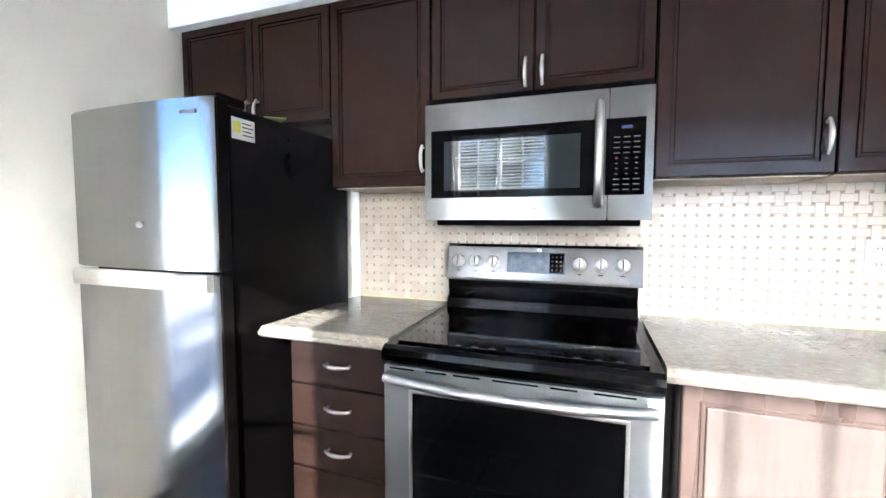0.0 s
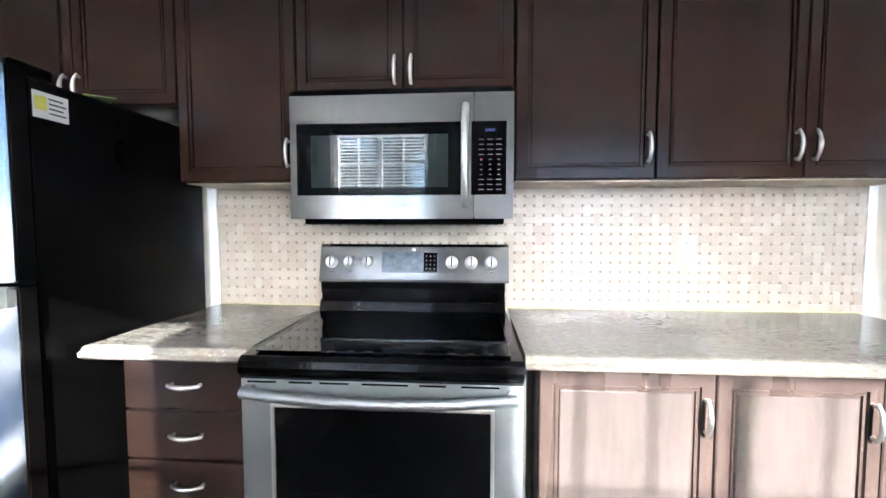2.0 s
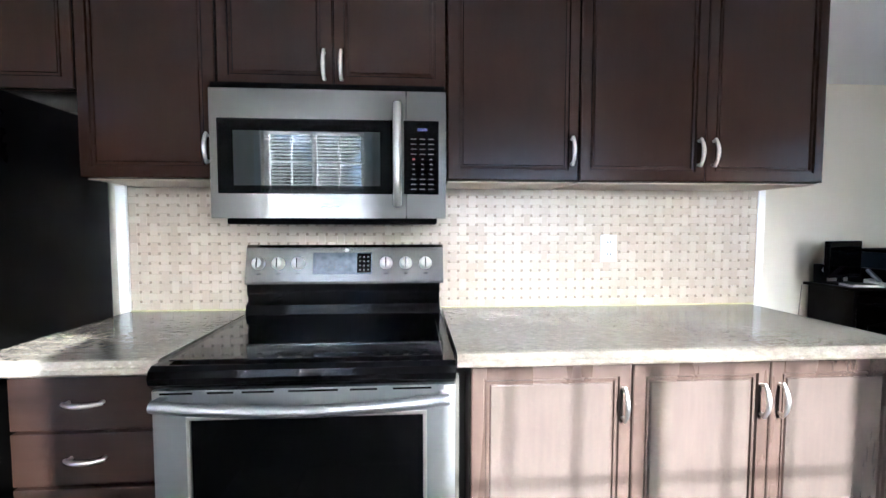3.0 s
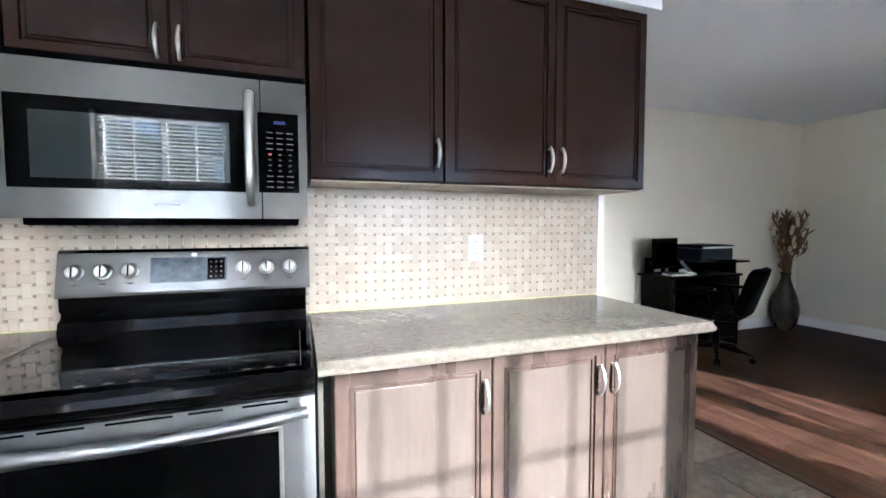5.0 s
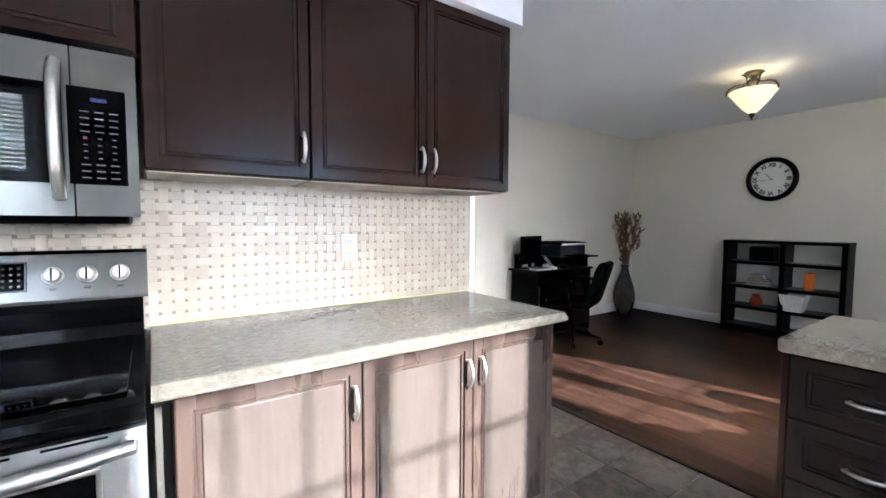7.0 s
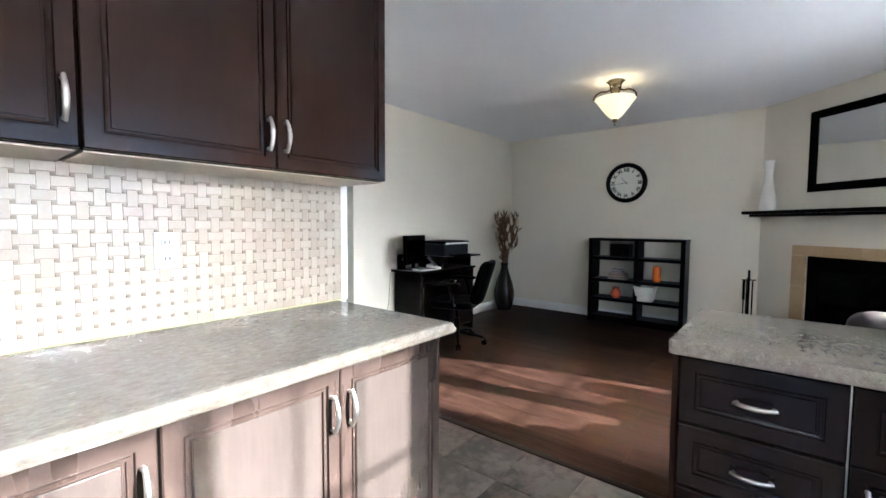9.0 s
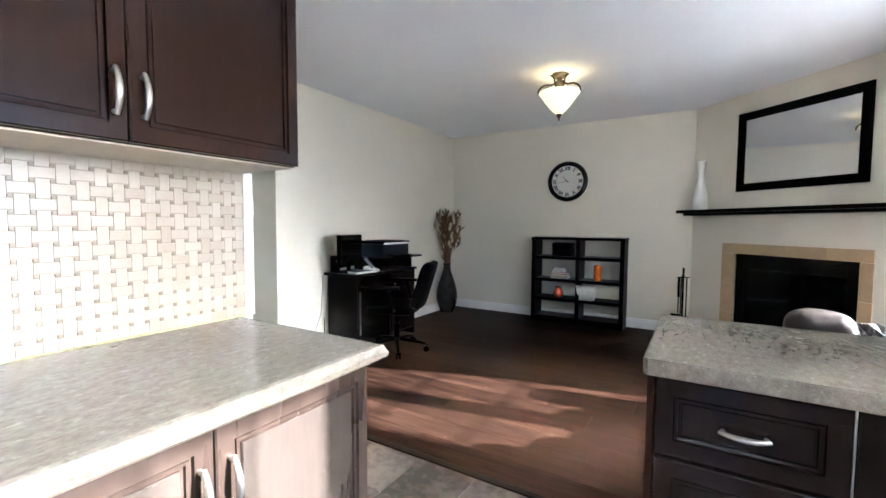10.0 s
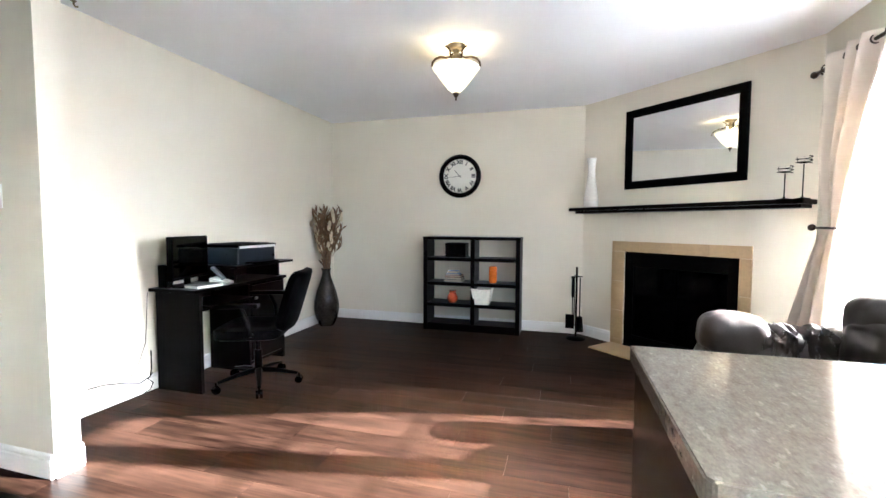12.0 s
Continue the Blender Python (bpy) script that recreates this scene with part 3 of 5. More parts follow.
# ---- kitchen: appliances ----
def fridge():
    ob = thing("fridge", "tall stainless steel fridge freezer with dark grey sides", "fridge", (-0.87, -0.4, 0))
    x0, x1 = -1.212, -0.535
    b = bm_new()
    box(b, x0, x1, -0.735, -0.035, 0.03, 1.655, 0.008)
    part("body", b, GRAPHITE, ob, "dark graphite enamelled body")
    def door(name, z0, z1):
        bm = bm_new()
        n = 16
        front = []
        for k in range(n + 1):
            s = k / n
            front.append((x0 - 0.004 + (x1 + 0.008 - x0) * s, -0.795 - 0.018 * math.sin(math.pi * s) ** 0.8))
        prism(bm, front + [(x1 + 0.004, -0.745), (x0 - 0.004, -0.745)], z0, z1)
        rounded(bm)
        e = [e for e in bm.edges if abs(e.verts[0].co.z - e.verts[1].co.z) < 1e-5 and e.verts[0].co.y < -0.79 and e.verts[1].co.y < -0.79]
        bmesh.ops.bevel(bm, geom=e, offset=0.006, segments=2, affect="EDGES")
        d = part(name, bm, STEEL_V, ob)
        part("door_edge", box(bm_new(), x1 + 0.0045, x1 + 0.0075, -0.789, -0.747, z0 + 0.004, z1 - 0.004, 0.001), GRAPHITE, d, "dark grey door edge")
        return d
    up = door("freezer_door", 1.116, 1.672)
    low = door("fridge_door", 0.07, 1.106)
    h = bm_new()
    prism(h, [(-0.822, 1.052), (-0.826, 1.075), (-0.825, 1.100), (-0.818, 1.107), (-0.79, 1.106), (-0.79, 1.052)], x0 + 0.012, x1 - 0.02, "x")
    part("handle", h, NICKEL, low, "bright steel pocket handle")
    m = bm_new()
    rod(m, (-0.856, -0.803, 1.268), (-0.856, -0.822, 1.268), 0.012, 0.01, 16)
    part("lock_button", m, NICKEL, up)
    part("badge", box(bm_new(), -0.665, -0.60, -0.8075, -0.803, 1.622, 1.634, 0.001), GREY_PLASTIC, up)
    hg = bm_new()
    box(hg, x1 - 0.09, x1 - 0.005, -0.78, -0.66, 1.656, 1.69, 0.008)
    part("hinge_cover", hg, GRAPHITE, ob)
    part("base_grille", box(bm_new(), x0 + 0.01, x1 - 0.01, -0.76, -0.70, 0.0, 0.065, 0.003), BLACK_MATT, ob)
    return ob


fridge()
sticker = thing("sticker", "small white sticker with a yellow-green emblem on the fridge side", "sticker", (-0.532, -0.68, 1.59))
part("paper", box(bm_new(), -0.5345, -0.533, -0.728, -0.628, 1.553, 1.624), PAPER, sticker)
part("emblem", box(bm_new(), -0.5332, -0.5322, -0.722, -0.69, 1.575, 1.612, 0.0003), YELLOW, sticker)
for k in range(4):
    part("print_line", box(bm_new(), -0.5332, -0.5324, -0.684, -0.636 - 0.008 * (k % 2), 1.568 + k * 0.013, 1.572 + k * 0.013), INK, sticker)
leaf = bm_new()
prism(leaf, [(-0.72, -0.46), (-0.57, -0.54), (-0.535, -0.46), (-0.68, -0.36)], 1.6575, 1.6605)
for v in leaf.verts:
    v.co.z += max(0, (v.co.x + 0.60)) * 0.28
single("leaflet", leaf, GREEN, "pale green paper leaflet lying on the fridge", "leaflet")


def knob(parent, p, tilt):
    k = bm_new()
    m = Matrix.Translation(p) @ Matrix.Rotation(radians(90 - tilt), 4, "X")
    lathe(k, [(0.0255, 0.0), (0.0255, 0.004), (0.021, 0.006), (0.0195, 0.021), (0.017, 0.024), (0.006, 0.0245)], n=24)
    bmesh.ops.transform(k, matrix=m, verts=k.verts[:])
    kb = part("knob", k, NICKEL, parent, "silver turning knob")
    s = bm_new()
    box(s, -0.0018, 0.0018, -0.0185, 0.0185, 0.0235, 0.0265)
    bmesh.ops.transform(s, matrix=m, verts=s.verts[:])
    part("grip", s, BLACK, kb)


def cooker():
    ob = thing("cooker", "freestanding stainless steel cooker with black glass hob", "cooker", (0.381, -0.35, 0))
    x0, x1 = 0.002, 0.762
    part("body", box(bm_new(), x0 + 0.004, x1 - 0.004, -0.655, -0.03, 0.06, 0.862, 0.004), BLACK, ob)
    top = bm_new()
    prism(top, [(-0.712, 0.868), (-0.716, 0.885), (-0.71, 0.902), (-0.695, 0.912), (-0.05, 0.916), (-0.05, 0.862), (-0.70, 0.856)], x0, x1, "x")
    part("hob_frame", top, BLACK, ob, "black enamelled hob frame")
    gl = part("hob_glass", box(bm_new(), x0 + 0.03, x1 - 0.03, -0.672, -0.128, 0.9150, 0.9195, 0.0015), HOB, ob, "black ceramic hob glass")
    guard = bm_new()
    prism(guard, [(-0.128, 0.917), (-0.118, 0.955), (-0.095, 0.968), (-0.095, 0.985), (-0.105, 0.99), (-0.105, 1.042), (-0.03, 1.042), (-0.03, 0.917)], x0 + 0.006, x1 - 0.006, "x")
    part("back_guard", guard, BLACK, ob, "black enamelled back guard")
    pan = bm_new()
    prism(pan, [(-0.122, 1.036), (-0.122, 1.046), (-0.092, 1.176), (-0.082, 1.186), (-0.03, 1.186), (-0.03, 1.036)], x0 + 0.004, x1 + 0.008, "x")
    pn = part("control_panel", pan, STEEL, ob, "brushed steel control panel")
    tilt = 13
    def at(x, z, off=0.0):
        return Vector((x, -0.122 + (z - 1.046) * (0.03 / 0.13) - off, z))
    for x in (0.055, 0.130, 0.205, 0.545, 0.622, 0.700):
        knob(pn, at(x, 1.115, 0.001), tilt)
        dial = bm_new()
        box(dial, x - 0.008, x + 0.008, at(x, 1.078).y - 0.002, at(x, 1.078).y, 1.074, 1.077)
        part("mark", dial, INK, pn)
    d = bm_new()
    box(d, 0.262, 0.490, -0.004, 0.0, -0.042, 0.042, 0.0015)
    m = Matrix.Translation(at(0, 1.115, 0.001)) @ Matrix.Rotation(radians(-tilt), 4, "X")
    bmesh.ops.transform(d, matrix=m, verts=d.verts[:])
    ds = part("display", d, DISPLAY, pn, "black glass clock display")
    spots = [(0.440 + c * 0.016, 0.446 + c * 0.016, -0.03 + r * 0.017, -0.024 + r * 0.017) for r in range(4) for c in range(3)]
    spots += [(0.30 + c * 0.022, 0.305 + c * 0.022, -0.018, -0.013) for c in range(5)]
    pad = box(bm_new(), 0.432, 0.486, -0.0048, -0.0041, -0.038, 0.038)
    bmesh.ops.transform(pad, matrix=m, verts=pad.verts[:])
    part("key_field", pad, BLACK_GLASS, ds)
    for a, b, c, e in spots:
        k = box(bm_new(), a, b, -0.0056, -0.0049, c, e)
        bmesh.ops.transform(k, matrix=m, verts=k.verts[:])
        part("key", k, KEY, ds)
    em = bm_new()
    ball(em, at(0.39, 1.165, 0.001), 0.006, 1.6, 0.3, 1)
    part("badge", em, NICKEL, pn)
    # door
    dr = bm_new()
    fx0, fx1, fz0, fz1 = x0 + 0.085, x1 - 0.078, 0.30, 0.776
    ring_frame(dr, (x0, x1, 0.20, 0.848), (fx0, fx1, fz0, fz1), -0.698, -0.66)
    door = part("oven_door", dr, STEEL_COOKER, ob, "brushed steel oven door")
    part("oven_window", box(bm_new(), fx0 + 0.001, fx1 - 0.001, -0.694, -0.665, fz0 + 0.001, fz1 - 0.001), OVEN_GLASS, door, "black oven window")
    lip = bm_new()
    for b in [(fx0 - 0.004, fx0 + 0.006, fz0, fz1 + 0.006), (fx1 - 0.006, fx1 + 0.004, fz0, fz1 + 0.006), (fx0, fx1, fz1 - 0.004, fz1 + 0.006)]:
        box(lip, b[0], b[1], -0.702, -0.694, b[2], b[3], 0.002)
    part("window_lip", lip, NICKEL, door)
    h = bm_new()
    pts, rad = [], []
    for k in range(25):
        s = k / 12 - 1
        pts.append((0.381 + s * 0.362, -0.728 - 0.026 * (1 - s * s), 0.822 - 0.010 * (1 - s * s)))
        rad.append(0.0155)
    sweep(h, pts, rad, 12)
    for s in (-1, 1):
        box(h, 0.381 + s * 0.352 - 0.014, 0.381 + s * 0.352 + 0.014, -0.73, -0.694, 0.806, 0.834, 0.005)
    part("oven_handle", h, STEEL_COOKER, door, "bowed brushed steel handle")
    for a, b in ((0.02, 0.10), (0.135, 0.20), (0.22, 0.30), (0.335, 0.46), (0.49, 0.56), (0.60, 0.70)):
        part("vent_slot", box(bm_new(), a, b, -0.699, -0.69, 0.838, 0.8435, 0.001), BLACK_MATT, door)
    part("storage_drawer", box(bm_new(), x0 + 0.002, x1 - 0.002, -0.694, -0.66, 0.075, 0.192, 0.004), STEEL_COOKER, ob)
    part("base", box(bm_new(), x0 + 0.03, x1 - 0.03, -0.62, -0.05, 0.0, 0.07), BLACK_MATT, ob)


cooker()


def microwave():
    ob = thing("microwave", "stainless steel microwave hung under the wall cupboard", "microwave", (0.381, -0.18, 1.28))
    F = -0.357
    part("body", box(bm_new(), 0.004, 0.758, F + 0.03, -0.012, 1.292, 1.724, 0.003), STEEL, ob)
    part("underside", box(bm_new(), 0.028, 0.736, F + 0.045, -0.03, 1.266, 1.293, 0.008), BLACK_MATT, ob, "black vented underside")
    dr = bm_new()
    wx0, wx1, wz0, wz1 = 0.026, 0.578, 1.366, 1.608
    ring_frame(dr, (0.0, 0.629, 1.286, 1.703), (wx0, wx1, wz0, wz1), F, F + 0.035)
    door = part("door", dr, STEEL, ob, "brushed steel door")
    part("window_surround", box(bm_new(), wx0 - 0.002, 0.612, F - 0.0035, F + 0.02, wz0, wz1, 0.002), BLACK_GLASS, door, "black glass window surround")
    part("window", box(bm_new(), 0.075, 0.545, F - 0.0048, F - 0.0036, 1.392, 1.568, 0.0003), OVEN_DARK, door, "dark grey window mesh")
    h = bm_new()
    pts = [(0.602, F - 0.004 - 0.040 * (1 - abs(k / 8 - 1) ** 3), 1.496 + (k / 8 - 1) * 0.165) for k in range(17)]
    sweep(h, pts, 0.0135, 14)
    part("handle", h, NICKEL, door, "upright satin nickel handle")
    cp = bm_new()
    ring_frame(cp, (0.6325, 0.762, 1.286, 1.703), (0.640, 0.738, 1.366, 1.608), F, F + 0.035)
    pn = part("control_frame", cp, STEEL, ob)
    kp = part("keypad", box(bm_new(), 0.622, 0.7385, F - 0.003, F + 0.02, 1.366, 1.608, 0.002), BLACK_GLASS, pn, "black glass keypad")
    part("display", box(bm_new(), 0.668, 0.70, F - 0.0036, F - 0.0031, 1.574, 1.583), BLUE_LED, kp, "blue lit clock digits")
    for r in range(11):
        for c in range(3):
            red = r == 4 and c == 0
            z = 1.548 - r * 0.0165
            w = 0.004 if 3 < r < 8 else 0.009
            x = 0.655 + c * 0.029
            part("key", box(bm_new(), x - w, x + w, F - 0.0036, F - 0.0031, z - 0.0014 - 0.002 * red, z + 0.0014 + 0.002 * red), KEY_RED if red else KEY, kp)
    part("badge", box(bm_new(), 0.35, 0.41, F - 0.0006, F + 0.001, 1.323, 1.326), GREY_PLASTIC, door)
    part("top_grille", box(bm_new(), 0.004, 0.758, F + 0.006, F + 0.03, 1.7035, 1.724, 0.002), BLACK_MATT, ob, "black top vent strip")


microwave()


def socket(name, m, label, plate, double=True):
    ob = thing(name, label, "socket", m=m)
    part("plate", box(bm_new(), -0.036, 0.036, -0.006, 0.0, -0.058, 0.058, 0.003), plate, ob, local=True)
    for s in (-1, 1):
        o = part("outlet", box(bm_new(), -0.017, 0.017, -0.009, -0.005, s * 0.026 - 0.014, s * 0.026 + 0.014, 0.004), plate, ob, local=True)
        for x in (-0.006, 0.006):
            part("slot", box(bm_new(), x - 0.0018, x + 0.0018, -0.0095, -0.0088, s * 0.026 - 0.004, s * 0.026 + 0.007), INK, o, local=True)
    return ob


socket("wall_socket", pose(1.491, -0.0125, 1.165), "white double socket on the tiled splashback", SOCKET_PLATE)
socket("wall_socket", pose(3.2395, 1.735, 0.33, 0, 0, -90), "ivory double socket low on the hall wall", IVORY)
sw = thing("light_switch", "white triple light switch on the hall wall", "light switch", m=pose(3.2395, 1.59, 1.355, 0, 0, -90))
part("plate", box(bm_new(), -0.08, 0.08, -0.006, 0.0, -0.058, 0.058, 0.003), WHITE_PLASTIC, sw, local=True)
for k in (-1, 0, 1):
    part("rocker", box(bm_new(), k * 0.046 - 0.016, k * 0.046 + 0.016, -0.011, -0.005, -0.033, 0.033, 0.002), WHITE_PLASTIC, sw, local=True)


def blind():
    x0, x1 = K1[0] + 0.015, K1[1] - 0.015
    xm = (x0 + x1) / 2
    ob = thing("window_blind", "white slatted blind hanging open in the kitchen window", "blind", (xm, WY - 0.03, 2.12))
    part("head_rail", box(bm_new(), x0, x1, WY - 0.055, WY - 0.012, 2.095, 2.135, 0.003), WHITE, ob)
    b = prism(bm_new(), [(-0.0125, 0.0), (-0.004, 0.0022), (0.004, 0.0022), (0.0125, 0.0), (0.004, 0.0012), (-0.004, 0.0012)], x0 - xm + 0.005, x1 - xm - 0.005, "x")
    bmesh.ops.transform(b, matrix=Matrix.Rotation(radians(11), 4, "X"), verts=b.verts[:])
    me = finish("slat", b, BLIND)
    for k in range(34):
        s = new("slat", me)
        s.parent = ob
        s.location = (0, 0, -0.045 - 0.0295 * k)
    for x in (xm - 0.3, xm + 0.3):
        part("cord", rod(bm_new(), (x, WY - 0.03, 1.09), (x, WY - 0.03, 2.10), 0.001, n=6), WHITE, ob)
    part("bottom_rail", box(bm_new(), x0 + 0.005, x1 - 0.005, WY - 0.045, WY - 0.015, 1.07, 1.085, 0.003), WHITE, ob)


blind()


# ---- peninsula ----
TURN = pose(2.494, -1.290, 0, 0, 0, -90)


def turned(ob, m):
    ob.matrix_basis = m @ ob.matrix_basis
    return ob


pz = [(0.638, 0.848), (0.434, 0.632), (0.12, 0.428)]
DRAWER_RAIL[0] = 0.044
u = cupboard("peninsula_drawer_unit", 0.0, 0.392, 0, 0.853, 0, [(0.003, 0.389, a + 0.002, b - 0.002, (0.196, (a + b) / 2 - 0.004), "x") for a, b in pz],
             "dark espresso drawer unit with bow handles in the peninsula", wood=ESPRESSO_H_SHADE, yb=0.57, toe=0.1, group="peninsula cupboards")
part("edge_strip", box(bm_new(), 0.3895, 0.3925, -0.002, 0.02, 0.44, 0.848), NICKEL, u, "pale metal edge strip")
turned(u, TURN)
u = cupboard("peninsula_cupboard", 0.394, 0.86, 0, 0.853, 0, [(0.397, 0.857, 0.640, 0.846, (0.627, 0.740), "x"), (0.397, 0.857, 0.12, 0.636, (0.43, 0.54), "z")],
             "dark espresso cupboard with a drawer in the peninsula", wood=ESPRESSO_H_SHADE, yb=0.57, toe=0.1, group="peninsula cupboards")
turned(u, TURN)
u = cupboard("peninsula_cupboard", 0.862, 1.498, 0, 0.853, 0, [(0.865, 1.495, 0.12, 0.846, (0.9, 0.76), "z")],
             "dark espresso cupboard in the peninsula by the outer wall", wood=ESPRESSO_H_SHADE, yb=0.57, toe=0.1, group="peninsula cupboards")
turned(u, TURN)
single("end_panel", box(bm_new(), 2.494, 3.075, -1.2885, -1.272, 0, 0.853, 0.002), ESPRESSO, "dark cherry end panel of the peninsula", "end panel")
single("back_panel", box(bm_new(), 3.066, 3.082, -2.785, -1.288, 0, 0.853, 0.002), ESPRESSO, "dark cherry back panel of the peninsula", "back panel")
pt = bm_new()
prism(pt, [(2.478, -1.262), (3.105, -1.262), (3.105, -2.788), (2.468, -2.788), (2.468, -1.272)], 0.8535, 0.897)
bmesh.ops.bevel(pt, geom=pt.edges[:], offset=0.0035, segments=2, affect="EDGES")
single("peninsula_worktop", pt, COUNTER, "beige mottled stone-look laminate worktop on the peninsula", "worktop")


# ---- living room ----
def bookcase():
    ob = thing("bookcase", "black-brown open bookcase with eight compartments, part filled", "bookcase", (6.65, -0.08, 0))
    x0, x1, y0, y1, h = 6.51, 6.795, -0.638, 0.482, 1.09
    t = 0.05
    part("side_panel", box(bm_new(), x0, x1, y1 - t, y1, 0, h - 0.035, 0.002), BLACKWOOD, ob)
    part("side_panel", box(bm_new(), x0, x1, y0, y0 + t, 0, h - 0.035, 0.002), BLACKWOOD, ob)
    part("top_board", box(bm_new(), x0 - 0.006, x1, y0 - 0.004, y1 + 0.004, h - 0.035, h, 0.002), BLACKWOOD, ob)
    part("divider", box(bm_new(), x0 + 0.004, x1, -0.128, -0.078, 0.085, h - 0.036, 0.002), BLACKWOOD, ob)
    part("base_board", box(bm_new(), x0 + 0.003, x1, y0 + t, y1 - t, 0, 0.085, 0.002), BLACKWOOD, ob)
    for z in (0.30, 0.545, 0.83):
        for a, b in ((y0 + t, -0.128), (-0.078, y1 - t)):
            part("shelf", box(bm_new(), x0 + 0.005, x1, a, b, z - 0.02, z + 0.02, 0.002), BLACKWOOD, ob)


bookcase()
def lying_band(x0, x1, y0, y1, z):
    b = ring_frame(bm_new(), (x0, x1, y0, y1), (x0 + 0.004, x1 - 0.004, y0 + 0.004, y1 - 0.004), z, z + 0.016)
    for v in b.verts:
        v.co = (v.co.x, v.co.z, v.co.y)
    return b


bk = thing("basket", "dark woven storage basket on the top shelf", "basket", (6.64, 0.11, 0.85))
b = bm_new()
box(b, 6.555, 6.72, -0.01, 0.225, 0.851, 1.02, 0.012)
part("body", b, BLACKWOOD, bk)
for k in range(6):
    part("weave_band", lying_band(6.549, 6.726, -0.016, 0.231, 0.86 + k * 0.027), BLACKWOOD, bk)
for k, (w, d, hgt, mm) in enumerate(((0.22, 0.16, 0.026, GREY_PLASTIC), (0.205, 0.15, 0.03, INK), (0.19, 0.15, 0.022, RED), (0.15, 0.12, 0.02, BLUE), (0.12, 0.10, 0.03, BLUE))):
    z = 0.565 + sum((0.026, 0.03, 0.022, 0.02, 0.03)[:k])
    ob = thing("book", "closed hardback book lying in a stack on a shelf", "book", (6.62, 0.14, z), group="books in the bookcase")
    c = bm_new()
    box(c, 6.555, 6.555 + d, 0.14 - w / 2, 0.14 + w / 2, z, z + 0.003)
    box(c, 6.555, 6.555 + d, 0.14 - w / 2, 0.14 + w / 2, z + hgt - 0.003, z + hgt)
    box(c, 6.555 + d - 0.004, 6.555 + d, 0.14 - w / 2, 0.14 + w / 2, z + 0.003, z + hgt - 0.003)
    part("cover", c, mm, ob)
    part("pages", box(bm_new(), 6.56, 6.55 + d - 0.002, 0.145 - w / 2, 0.135 + w / 2, z + 0.0035, z + hgt - 0.0035), MAPLE, ob)
single("jar", lathe(bm_new(), [(0.04, 0), (0.062, 0.03), (0.064, 0.06), (0.045, 0.1), (0.036, 0.115), (0.044, 0.135), (0.042, 0.14)], (6.60, 0.15, 0.32), 22), RED,
       "small red-brown ceramic jar on a shelf", "jar")
single("vase", lathe(bm_new(), [(0.034, 0), (0.046, 0.02), (0.047, 0.1), (0.046, 0.17), (0.04, 0.19), (0.038, 0.19), (0.036, 0.18)], (6.60, -0.325, 0.565), 22), ORANGE,
       "orange glass cylinder vase on a shelf", "vase")
wb = bm_new()
rings = []
for z, k in ((0.0, 0.082), (0.02, 0.086), (0.165, 0.113), (0.17, 0.119), (0.185, 0.119), (0.185, 0.110), (0.03, 0.08)):
    rings.append([wb.verts.new((6.59 + sx * k * 0.8, -0.205 + sy * k, 0.32 + z)) for sx, sy in ((-1, -1), (1, -1), (1, 1), (-1, 1))])
for a, c in zip(rings, rings[1:]):
    for k in range(4):
        wb.faces.new((a[k], a[(k + 1) % 4], c[(k + 1) % 4], c[k]))
wb.faces.new(list(reversed(rings[0])))
wb.faces.new(rings[-1])
single("planter", wb, CERAMIC, "off-white square tapered planter on a shelf", "planter")


def text_mesh(name, body, size, material, parent, m):
    cu = bpy.data.curves.new(name, "FONT")
    cu.body, cu.size, cu.align_x, cu.align_y, cu.extrude, cu.offset = body, size, "CENTER", "CENTER", 0.001, 0.0030
    tmp = bpy.data.objects.new(name, cu)
    scene.collection.objects.link(tmp)
    dg = bpy.context.evaluated_depsgraph_get()
    me = bpy.data.meshes.new_from_object(tmp.evaluated_get(dg))
    bpy.data.objects.remove(tmp)
    me.materials.clear()
    me.materials.append(material)
    ob = new(name, me)
    ob.parent = parent
    ob.matrix_basis = m
    return ob


